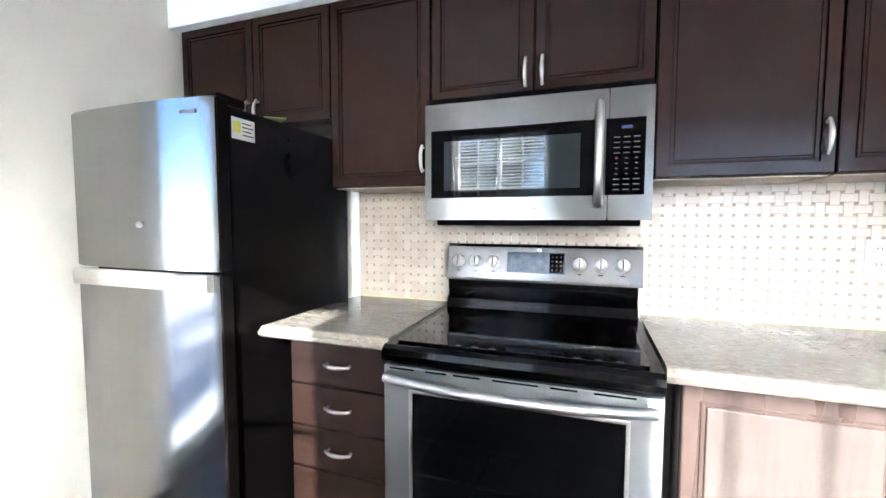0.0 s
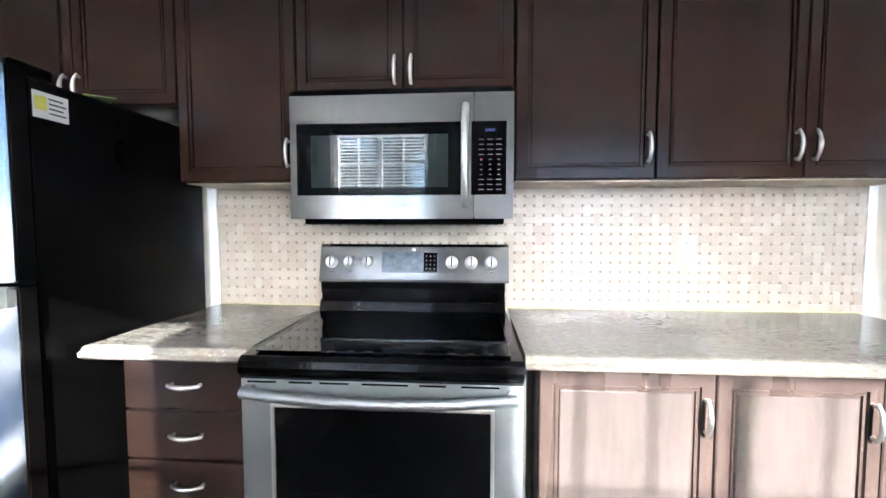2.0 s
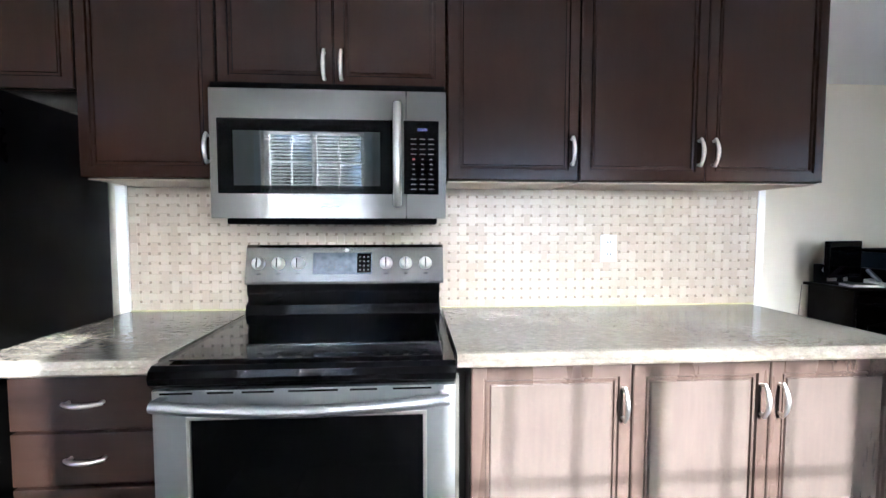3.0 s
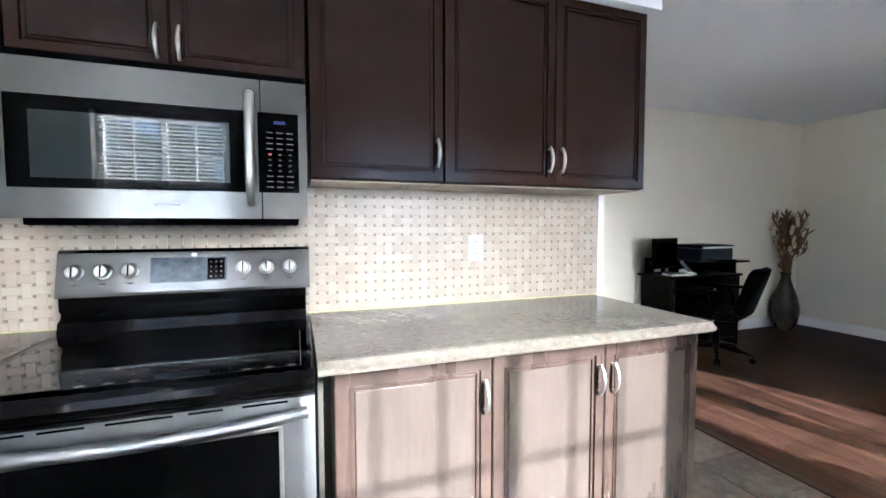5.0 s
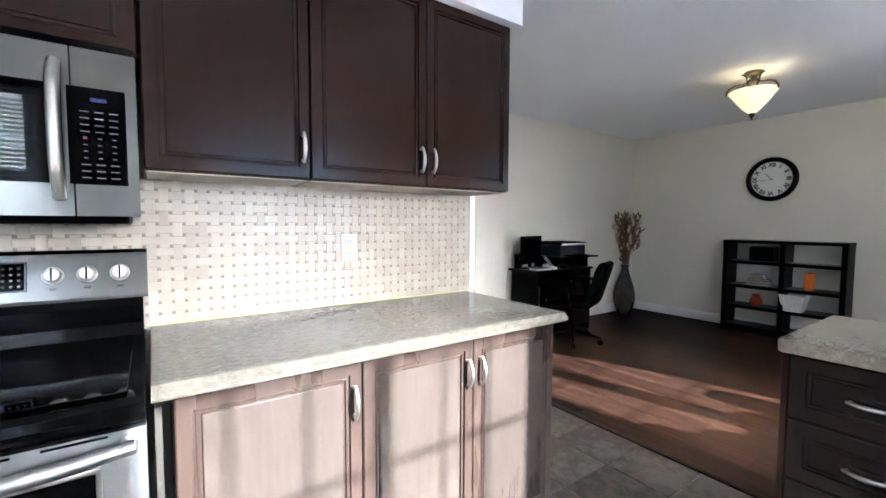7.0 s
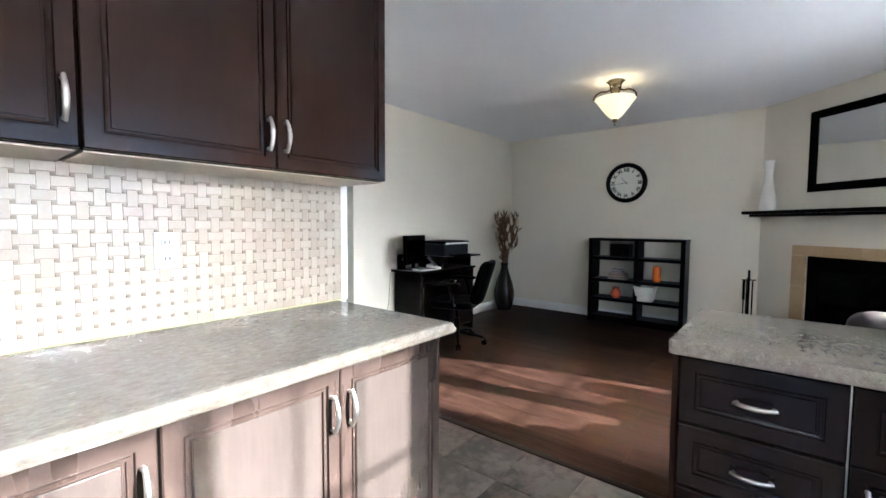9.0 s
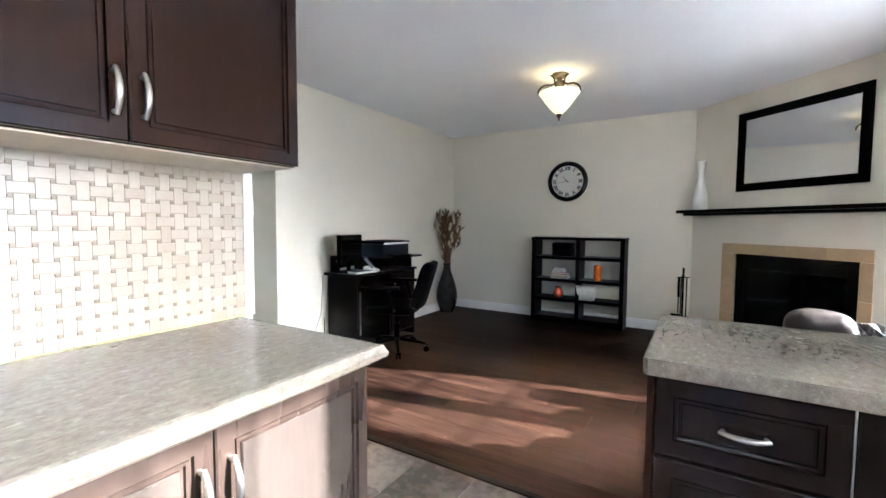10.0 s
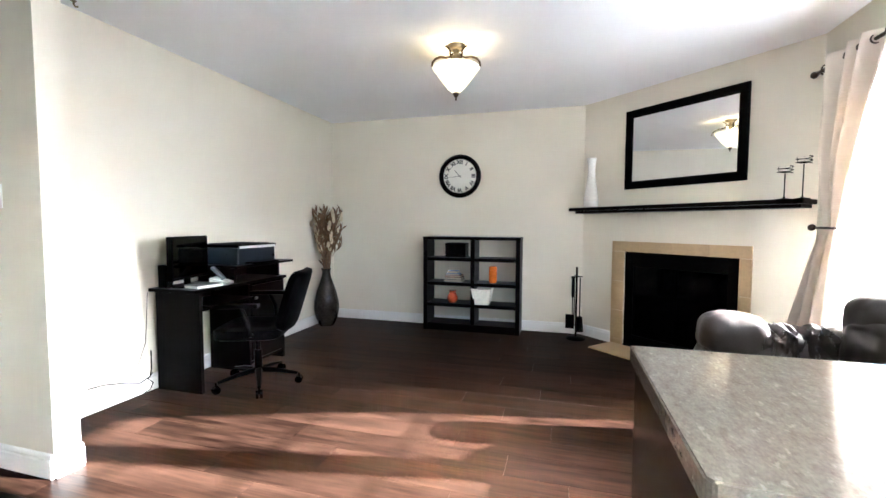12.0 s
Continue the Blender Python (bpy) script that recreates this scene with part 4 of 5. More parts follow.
def clock():
    ob = thing("wall_clock", "round wall clock with black frame and Roman numerals", "clock", m=Matrix.Translation((6.795, 0.116, 1.808)) @ Matrix.Rotation(radians(-90), 4, "Z") @ Matrix.Rotation(radians(90), 4, "X"))
    R = 0.258
    fr = bm_new()
    prof = [(R - 0.058, 0.008), (R - 0.056, 0.022), (R - 0.045, 0.034), (R - 0.03, 0.040), (R - 0.012, 0.034), (R - 0.002, 0.02), (R, 0.0)]
    n = 48
    rs = [[fr.verts.new((r * math.cos(2 * math.pi * k / n), r * math.sin(2 * math.pi * k / n), z)) for k in range(n)] for r, z in prof]
    for a, c in zip(rs, rs[1:]):
        for k in range(n):
            fr.faces.new((a[k], a[(k + 1) % n], c[(k + 1) % n], c[k]))
    part("frame", rounded(fr), BLACK, ob, "glossy black round frame", local=True)
    fc = bm_new()
    lathe(fc, [(R - 0.05, 0.0), (R - 0.05, 0.011)], n=48)
    face = part("face", fc, FACE, ob, "cream paper dial", local=True)
    for k, s in enumerate(("XII", "I", "II", "III", "IV", "V", "VI", "VII", "VIII", "IX", "X", "XI")):
        a = radians(90 - 30 * k)
        r = R - 0.094
        t = text_mesh("numeral", s, 0.060, INK, face, Matrix.Translation((r * math.cos(a), r * math.sin(a), 0.0125)) @ Matrix.Rotation(a - math.pi / 2, 4, "Z"))
    for a, ln, w in ((132, 0.095, 0.008), (186, 0.145, 0.006)):
        h = bm_new()
        prism(h, [(-0.02, -w / 2), (ln, -w / 4), (ln, w / 4), (-0.02, w / 2)], 0.015, 0.0165)
        bmesh.ops.transform(h, matrix=Matrix.Rotation(radians(a), 4, "Z"), verts=h.verts[:])
        part("hand_pointer", h, INK, face, local=True)


clock()


def ceiling_lamp():
    X, Y = 4.94, -0.30
    ob = thing("ceiling_lamp", "lit ceiling lamp with cream glass bowl and brass arms", "ceiling lamp", (X, Y, CZ))
    part("canopy", lathe(bm_new(), [(0.02, -0.034), (0.05, -0.03), (0.064, -0.014), (0.068, 0.0)], (X, Y, CZ), 28), BRASS, ob)
    part("stem", lathe(bm_new(), [(0.012, -0.14), (0.02, -0.12), (0.032, -0.10), (0.034, -0.075), (0.02, -0.06), (0.024, -0.03)], (X, Y, CZ), 22), BRASS, ob)
    bowl = bm_new()
    lathe(bowl, [(0.012, -0.343), (0.036, -0.332), (0.068, -0.300), (0.098, -0.264), (0.126, -0.226), (0.150, -0.190), (0.174, -0.162), (0.170, -0.156), (0.144, -0.190), (0.119, -0.226), (0.062, -0.294), (0.012, -0.335)], (X, Y, CZ), 40)
    part("bowl", bowl, LIT_BOWL, ob, "glowing cream alabaster glass bowl").visible_shadow = True
    part("finial", lathe(bm_new(), [(0.004, -0.395), (0.008, -0.388), (0.005, -0.375), (0.012, -0.368), (0.026, -0.345), (0.02, -0.338)], (X, Y, CZ), 18), BRONZE, ob)
    for k in range(3):
        a = radians(14 + 120 * k)
        pts = []
        for r, z in ((0.03, -0.115), (0.045, -0.09), (0.05, -0.065), (0.05, -0.045), (0.07, -0.025), (0.09, -0.018)):
            pts.append((X + r * math.cos(a), Y + r * math.sin(a), CZ + z))
        arm = bm_new()
        sweep(arm, pts, 0.006, 8)
        pts = []
        for r, z in ((0.03, -0.06), (0.045, -0.085), (0.08, -0.10), (0.13, -0.105), (0.17, -0.125), (0.195, -0.155), (0.20, -0.185)):
            pts.append((X + r * math.cos(a), Y + r * math.sin(a), CZ + z))
        sweep(arm, pts, [0.006, 0.007, 0.008, 0.009, 0.009, 0.008, 0.007], 8)
        part("arm", arm, BRONZE, ob)


ceiling_lamp()
lamp("ceiling_lamp_bulb", "POINT", Matrix.Translation((4.94, -0.30, CZ - 0.10)), 0.75, (1.0, 0.76, 0.40), radius=0.035)


# fireplace: u along the slanting wall, n out of it
def on_wall(name, label, category, kind=""):
    return thing(name, label, category, m=DIAG.copy(), kind=kind)


def lbox(u0, u1, n0, n1, z0, z1, bevel=0.0):
    return box(bm_new(), u0, u1, n0, n1, z0, z1, bevel)


def fireplace():
    ob = on_wall("fireplace", "built-in fireplace with honey tiles and a black insert", "fireplace")
    cuts = [0.0, 0.06, 0.36, 0.66, 0.965]
    for a, c in zip(cuts, cuts[1:]):
        part("tile", lbox(0.39, FU0 - 0.001, 0.0, 0.014, a + 0.001, c - 0.001, 0.002), FP_TILE, ob, local=True)
        part("tile", lbox(FU1 + 0.001, 1.655, 0.0, 0.014, a + 0.001, c - 0.001, 0.002), FP_TILE, ob, local=True)
    us = [0.39, 0.70, 1.02, 1.34, 1.655]
    for a, c in zip(us, us[1:]):
        part("tile", lbox(a + 0.001, c - 0.001, 0.0, 0.014, FZ1 + 0.001, 1.067, 0.002), FP_TILE, ob, local=True)
    fb = bm_new()
    for b in [(FU0, FU1, -0.5, -0.46, 0, FZ1), (FU0 - 0.03, FU0, -0.5, -0.001, 0, FZ1 + 0.03), (FU1, FU1 + 0.03, -0.5, -0.001, 0, FZ1 + 0.03), (FU0, FU1, -0.5, -0.001, FZ1, FZ1 + 0.03)]:
        box(fb, *b)
    part("firebox", fb, SOOT, ob, "sooty black firebox", local=True)
    fr = bm_new()
    for b in [(FU0, FU0 + 0.09, 0, FZ1), (FU1 - 0.09, FU1, 0, FZ1), (FU0 + 0.09, FU1 - 0.09, FZ1 - 0.14, FZ1), (FU0 + 0.09, FU1 - 0.09, 0, 0.13)]:
        box(fr, b[0], b[1], -0.03, -0.012, b[2], b[3], 0.002)
    part("insert_frame", fr, SOOT, ob, "black metal insert frame", local=True)
    for a, c in ((FU0 + 0.09, (FU0 + FU1) / 2 - 0.002), ((FU0 + FU1) / 2 + 0.002, FU1 - 0.09)):
        part("glass_door", lbox(a, c, -0.032, -0.026, 0.13, FZ1 - 0.14), OVEN_GLASS, ob, "smoked glass fire door", local=True)
    part("firebox_floor", lbox(FU0, FU1, -0.46, -0.001, 0.0, 0.02), SOOT, ob, local=True)


fireplace()
he = on_wall("hearth", "honey ceramic tile hearth laid on the floor", "hearth")
for k in range(4):
    part("tile", lbox(0.40 + k * 0.315 + 0.001, 0.40 + (k + 1) * 0.315 - 0.001, 0.016, 0.36, -0.004, 0.014, 0.003), FP_TILE, he, local=True)
mt = on_wall("mantel_shelf", "long dark wooden mantel shelf above the fireplace", "mantel shelf")
b = bm_new()
prism(b, [(0.03, 0.001), (0.0, 0.02), (-0.003, 0.24), (2.03, 0.24), (2.03, 0.001)], 1.378, 1.412)
bmesh.ops.bevel(b, geom=b.edges[:], offset=0.004, segments=2, affect="EDGES")
part("board", b, BLACKWOOD, mt, local=True)
b = bm_new()
prism(b, [(0.06, 0.001), (0.05, 0.02), (0.05, 0.19), (2.0, 0.19), (2.0, 0.001)], 1.352, 1.378)
part("moulding", b, BLACKWOOD, mt, local=True)

mi = on_wall("wall_mirror", "large wall mirror in a wide black wooden frame", "mirror")
U0, U1, Z0, Z1, W = 0.518, 1.593, 1.584, 2.347, 0.076
prof = [(0.0, 0.004), (0.0, 0.024), (0.012, 0.032), (W - 0.016, 0.03), (W - 0.004, 0.022), (W, 0.012)]
b = bm_new()
rings = [[b.verts.new((x, n, z)) for x, z in ((U0 + i, Z0 + i), (U1 - i, Z0 + i), (U1 - i, Z1 - i), (U0 + i, Z1 - i))] for i, n in prof]
for a, c in zip(rings, rings[1:]):
    for k in range(4):
        b.faces.new((a[k], a[(k + 1) % 4], c[(k + 1) % 4], c[k]))
part("frame", b, BLACK_MATT, mi, "wide black wooden frame", local=True)
part("glass", lbox(U0 + W - 0.006, U1 - W + 0.006, 0.003, 0.013, Z0 + W - 0.006, Z1 - W + 0.006), MIRROR, mi, "silvered mirror glass", local=True, smooth=False)

wv = on_wall("bottle_vase", "slender white ceramic vase on the mantel shelf", "vase")
part("body", lathe(bm_new(), [(0.062, 0), (0.074, 0.02), (0.075, 0.09), (0.060, 0.19), (0.041, 0.31), (0.036, 0.39), (0.040, 0.46), (0.049, 0.52), (0.045, 0.52), (0.034, 0.46)], (0.186, 0.11, 1.412), 26), VASE_WHITE, wv, local=True)
for u_, hh in ((1.88, 0.215), (1.985, 0.27)):
    ch = on_wall("candle_holder", "black wire candle holder with a glass cup", "candle holder")
    tagged(ch, group="candle holders on the mantel")
    part("stem", rod(bm_new(), (u_, 0.13, 1.424), (u_, 0.13, 1.412 + hh - 0.03), 0.004), BLACK_MATT, ch, local=True)
    part("foot", lathe(bm_new(), [(0.045, 0), (0.043, 0.006), (0.012, 0.012), (0.006, 0.02)], (u_, 0.13, 1.412), 22), BLACK_MATT, ch, local=True)
    sp = bm_new()
    pts = [(u_ + 0.046 * math.cos(t / 10 * 2 * math.pi), 0.13 + 0.046 * math.sin(t / 10 * 2 * math.pi), 1.412 + hh - 0.028 + 0.028 * t / 12) for t in range(22)]
    sweep(sp, pts, 0.003, 6)
    part("wire_coil", sp, BLACK_MATT, ch, local=True)
    part("glass_cup", lathe(bm_new(), [(0.02, 0), (0.036, 0.01), (0.041, 0.045), (0.038, 0.045), (0.033, 0.012), (0.015, 0.006)], (u_, 0.13, 1.412 + hh - 0.026), 20), CLEAR, ch, local=True)


def fire_tools():
    X, Y = 6.57, -1.235
    ob = thing("fireside_tools", "black iron fireside tool set on a stand", "fire tools", (X, Y, 0))
    part("base", lathe(bm_new(), [(0.1, 0), (0.1, 0.012), (0.08, 0.022), (0.02, 0.03)], (X, Y, 0), 24), BLACK_MATT, ob)
    st = bm_new()
    rod(st, (X, Y, 0.02), (X, Y, 0.76), 0.011)
    ball(st, (X, Y, 0.77), 0.013)
    part("stand", st, BLACK_MATT, ob)
    b = bm_new()
    rod(b, (X - 0.03, Y + 0.06, 0.675), (X + 0.03, Y - 0.06, 0.675), 0.006)
    rod(b, (X - 0.05, Y - 0.02, 0.685), (X + 0.05, Y + 0.02, 0.685), 0.006)
    part("hook_bar", b, BLACK_MATT, ob)
    sh = bm_new()
    rod(sh, (X - 0.03, Y + 0.04, 0.28), (X - 0.03, Y + 0.04, 0.66), 0.006)
    rod(sh, (X - 0.03, Y + 0.04, 0.46), (X - 0.03, Y + 0.04, 0.67), 0.013)
    prism(sh, [(X - 0.045, Y + 0.02), (X - 0.02, Y + 0.02), (X - 0.02, Y + 0.11), (X - 0.045, Y + 0.11)], 0.12, 0.27)
    part("shovel", sh, BLACK_MATT, ob)
    br = bm_new()
    rod(br, (X - 0.03, Y - 0.035, 0.25), (X - 0.03, Y - 0.035, 0.67), 0.007)
    rod(br, (X - 0.03, Y - 0.035, 0.09), (X - 0.03, Y - 0.035, 0.25), 0.042, 0.028)
    part("brush", br, BLACK_MATT, ob)
    pk = bm_new()
    sweep(pk, [(X + 0.045, Y + 0.02, 0.67), (X + 0.045, Y + 0.02, 0.15), (X + 0.04, Y + 0.0, 0.12), (X + 0.04, Y - 0.02, 0.14)], 0.006)
    part("poker", pk, BLACK_MATT, ob)


fire_tools()


# ---- dried arrangement ----
def dried_vase():
    X, Y = 6.36, 1.675
    single("floor_vase", lathe(bm_new(), [(0.08, 0), (0.094, 0.015), (0.131, 0.1), (0.150, 0.2), (0.146, 0.29), (0.120, 0.41), (0.078, 0.53), (0.053, 0.61), (0.048, 0.66), (0.062, 0.695), (0.055, 0.695), (0.042, 0.66), (0.04, 0.5)], (X, Y, 0), 36),
           VASE_GLAZE, "tall grey-brown glazed floor vase holding dried stems", "vase")
    ob = thing("dried_flowers", "brown dried grasses and cream pods in the floor vase", "dried flowers", (X, Y, 0.66))
    rnd = random.Random(4)
    for k in range(46):
        a, sp, h = rnd.uniform(0, 6.28), rnd.uniform(0.03, 0.22), rnd.uniform(0.30, 0.72)
        tip = Vector((min(X + sp * math.cos(a), 6.55), min(Y + sp * math.sin(a), 1.78), 0.68 + h))
        mid = Vector((X + 0.35 * (tip.x - X), Y + 0.35 * (tip.y - Y), 0.68 + h * 0.5))
        st = bm_new()
        pts = [(X + 0.02 * math.cos(a), Y + 0.02 * math.sin(a), 0.50), mid, tip]
        sweep(st, pts, [0.003, 0.003, 0.002], 5)
        s = part("stem", st, DRIED, ob)
        hd = bm_new()
        dirn = (tip - mid).normalized()
        if k % 4 == 0:
            for j in range(5):
                c = tip - dirn * (0.05 * j) + Vector((rnd.uniform(-1, 1), rnd.uniform(-1, 1), 0)) * 0.022
                ball(hd, c, 0.026, 0.8, 0.8, 1.5, 8)
            part("pod_head", hd, CREAM_POD, s, "cream dried pods")
        else:
            for j in range(24):
                q = tip - dirn * (0.016 * j)
                side = Vector((rnd.uniform(-1, 1), rnd.uniform(-1, 1), rnd.uniform(0.7, 2.2))).normalized()
                w = Vector((rnd.uniform(-1, 1), rnd.uniform(-1, 1), rnd.uniform(-1, 1))).cross(side).normalized()
                ln = rnd.uniform(0.08, 0.15)
                vs = [hd.verts.new(q), hd.verts.new(q + side * ln * 0.5 + w * 0.012), hd.verts.new(q + side * ln), hd.verts.new(q + side * ln * 0.5 - w * 0.012)]
                hd.faces.new(vs)
            part("seed_head", hd, DRIED, s)


dried_vase()


# ---- desk ----
def desk():
    ob = thing("computer_desk", "black-brown computer desk with a raised printer tower", "desk", (4.7, 1.6, 0))
    part("side_panel", box(bm_new(), 4.235, 4.265, 1.395, 1.795, 0, 0.735, 0.002), BLACKWOOD, ob)
    part("desktop", box(bm_new(), 4.185, 5.19, 1.375, 1.80, 0.735, 0.760, 0.003), BLACKWOOD, ob)
    part("side_panel", box(bm_new(), 5.145, 5.175, 1.395, 1.795, 0, 0.735, 0.002), BLACKWOOD, ob)
    part("side_panel", box(bm_new(), 4.72, 4.745, 1.395, 1.795, 0, 0.735, 0.002), BLACKWOOD, ob)
    part("back_panel", box(bm_new(), 4.265, 5.145, 1.775, 1.793, 0.50, 0.735, 0.001), BLACKWOOD, ob)
    part("shelf", box(bm_new(), 4.746, 5.144, 1.40, 1.79, 0.06, 0.08), BLACKWOOD, ob)
    for z in (0.09, 0.41):
        d = part("cupboard_door", box(bm_new(), 4.748, 5.142, 1.385, 1.40, z, z + 0.31, 0.002), BLACKWOOD, ob)
        part("knob", ball(bm_new(), (4.79, 1.375, z + 0.2), 0.012), NICKEL, d)
    part("keyboard_tray", box(bm_new(), 4.27, 4.71, 1.33, 1.70, 0.62, 0.638, 0.002), BLACKWOOD, ob)
    tw = bm_new()
    box(tw, 4.60, 4.62, 1.42, 1.78, 0.760, 0.875)
    box(tw, 5.13, 5.15, 1.42, 1.78, 0.760, 0.875)
    box(tw, 4.62, 5.13, 1.765, 1.78, 0.760, 0.875)
    part("tower_side", tw, BLACKWOOD, ob)
    part("tower_shelf", box(bm_new(), 4.585, 5.30, 1.38, 1.79, 0.875, 0.895, 0.003), BLACKWOOD, ob)


desk()


def monitor():
    m = pose(4.36, 1.60, 0.760, 0, 0, 14)
    ob = thing("monitor", "black flat computer monitor, switched off, on the desk", "monitor", m=m)
    part("foot", lathe(bm_new(), [(0.11, 0), (0.108, 0.01), (0.03, 0.018)], (0, 0.02, 0), 28), BLACK_MATT, ob, local=True)
    part("neck", box(bm_new(), -0.025, 0.025, 0.012, 0.035, 0.012, 0.13, 0.004), BLACK_MATT, ob, local=True)
    part("housing", box(bm_new(), -0.215, 0.215, -0.01, 0.03, 0.06, 0.375, 0.008), BLACK_MATT, ob, local=True)
    part("screen", box(bm_new(), -0.198, 0.198, -0.0125, -0.0095, 0.085, 0.36), BLACK, ob, "dark glossy screen", local=True)


monitor()


def printer():
    ob = thing("printer", "black and grey inkjet printer on the desk tower", "printer", (4.85, 1.58, 0.895))
    part("body", box(bm_new(), 4.62, 5.07, 1.40, 1.76, 0.896, 1.035, 0.015), PRINTER_BLUE, ob)
    part("lid", box(bm_new(), 4.615, 5.075, 1.392, 1.765, 1.036, 1.062, 0.008), BLACK_MATT, ob)
    part("pale_rim", box(bm_new(), 4.63, 5.06, 1.3885, 1.392, 1.030, 1.05), WHITE_PLASTIC, ob, "pale grey rim")
    part("paper_tray", box(bm_new(), 4.70, 4.99, 1.30, 1.40, 0.905, 0.918, 0.003), BLACK_MATT, ob)
    part("top_sheet", box(bm_new(), 4.67, 5.02, 1.43, 1.73, 1.0625, 1.067), BLACK_MATT, ob)


printer()
ph = thing("telephone", "silver-white cordless telephone on its charging stand", "telephone", m=pose(4.52, 1.46, 0.760, 0, 0, 20))
b = bm_new()
prism(b, [(-0.06, 0.0), (0.07, 0.0), (0.07, 0.055), (-0.06, 0.018)], -0.06, 0.06, "x")
part("base", b, WHITE_PLASTIC, ph, local=True)
b = box(bm_new(), -0.022, 0.022, -0.065, 0.065, -0.012, 0.012, 0.008)
bmesh.ops.transform(b, matrix=Matrix.Translation((0.0, 0.03, 0.085)) @ Matrix.Rotation(radians(48), 4, "X"), verts=b.verts[:])
hs = part("handset", b, GREY_PLASTIC, ph, local=True)
b = box(bm_new(), -0.016, 0.016, -0.05, 0.04, 0.0125, 0.0145)
bmesh.ops.transform(b, matrix=Matrix.Translation((0.0, 0.03, 0.085)) @ Matrix.Rotation(radians(48), 4, "X"), verts=b.verts[:])
part("keypad", b, KEY, hs, local=True)
nb = thing("book", "closed book with white pages lying on the desk", "book", m=pose(4.34, 1.43, 0.760, 0, 0, -8))
b = bm_new()
box(b, -0.105, 0.105, -0.045, 0.10, 0, 0.003)
box(b, -0.105, 0.105, -0.045, 0.10, 0.022, 0.025)
part("cover", b, INK, nb, local=True)
part("pages", box(bm_new(), -0.10, 0.10, -0.042, 0.097, 0.0032, 0.0218), PAPER, nb, local=True)
sp = thing("speaker", "small black desktop loudspeaker beside the monitor", "loudspeaker", (4.22, 1.62, 0.76))
part("case", box(bm_new(), 4.195, 4.255, 1.64, 1.72, 0.761, 0.93, 0.01), BLACK_MATT, sp)
part("cone", rod(bm_new(), (4.225, 1.641, 0.88), (4.225, 1.636, 0.88), 0.024, 0.02, 20), GREY_PLASTIC, sp)
for k, pts in enumerate(([(3.76, 1.80, 0.175), (3.86, 1.803, 0.165), (3.99, 1.805, 0.13), (4.10, 1.80, 0.09), (4.16, 1.78, 0.12), (4.19, 1.80, 0.17), (4.195, 1.805, 0.30)],
                         [(4.02, 1.812, 0.125), (4.10, 1.812, 0.22), (4.16, 1.812, 0.36), (4.175, 1.81, 0.55), (4.178, 1.80, 0.73)],
                         [(4.12, 1.79, 0.012), (4.15, 1.77, 0.03), (4.18, 1.775, 0.07), (4.16, 1.80, 0.10), (4.19, 1.79, 0.14)])):
    single("cable", sweep(bm_new(), pts, (0.004, 0.002, 0.0035)[k], 6), BLACK_MATT, "loose thin cable hanging beside the desk", "cable", group="cables by the desk")


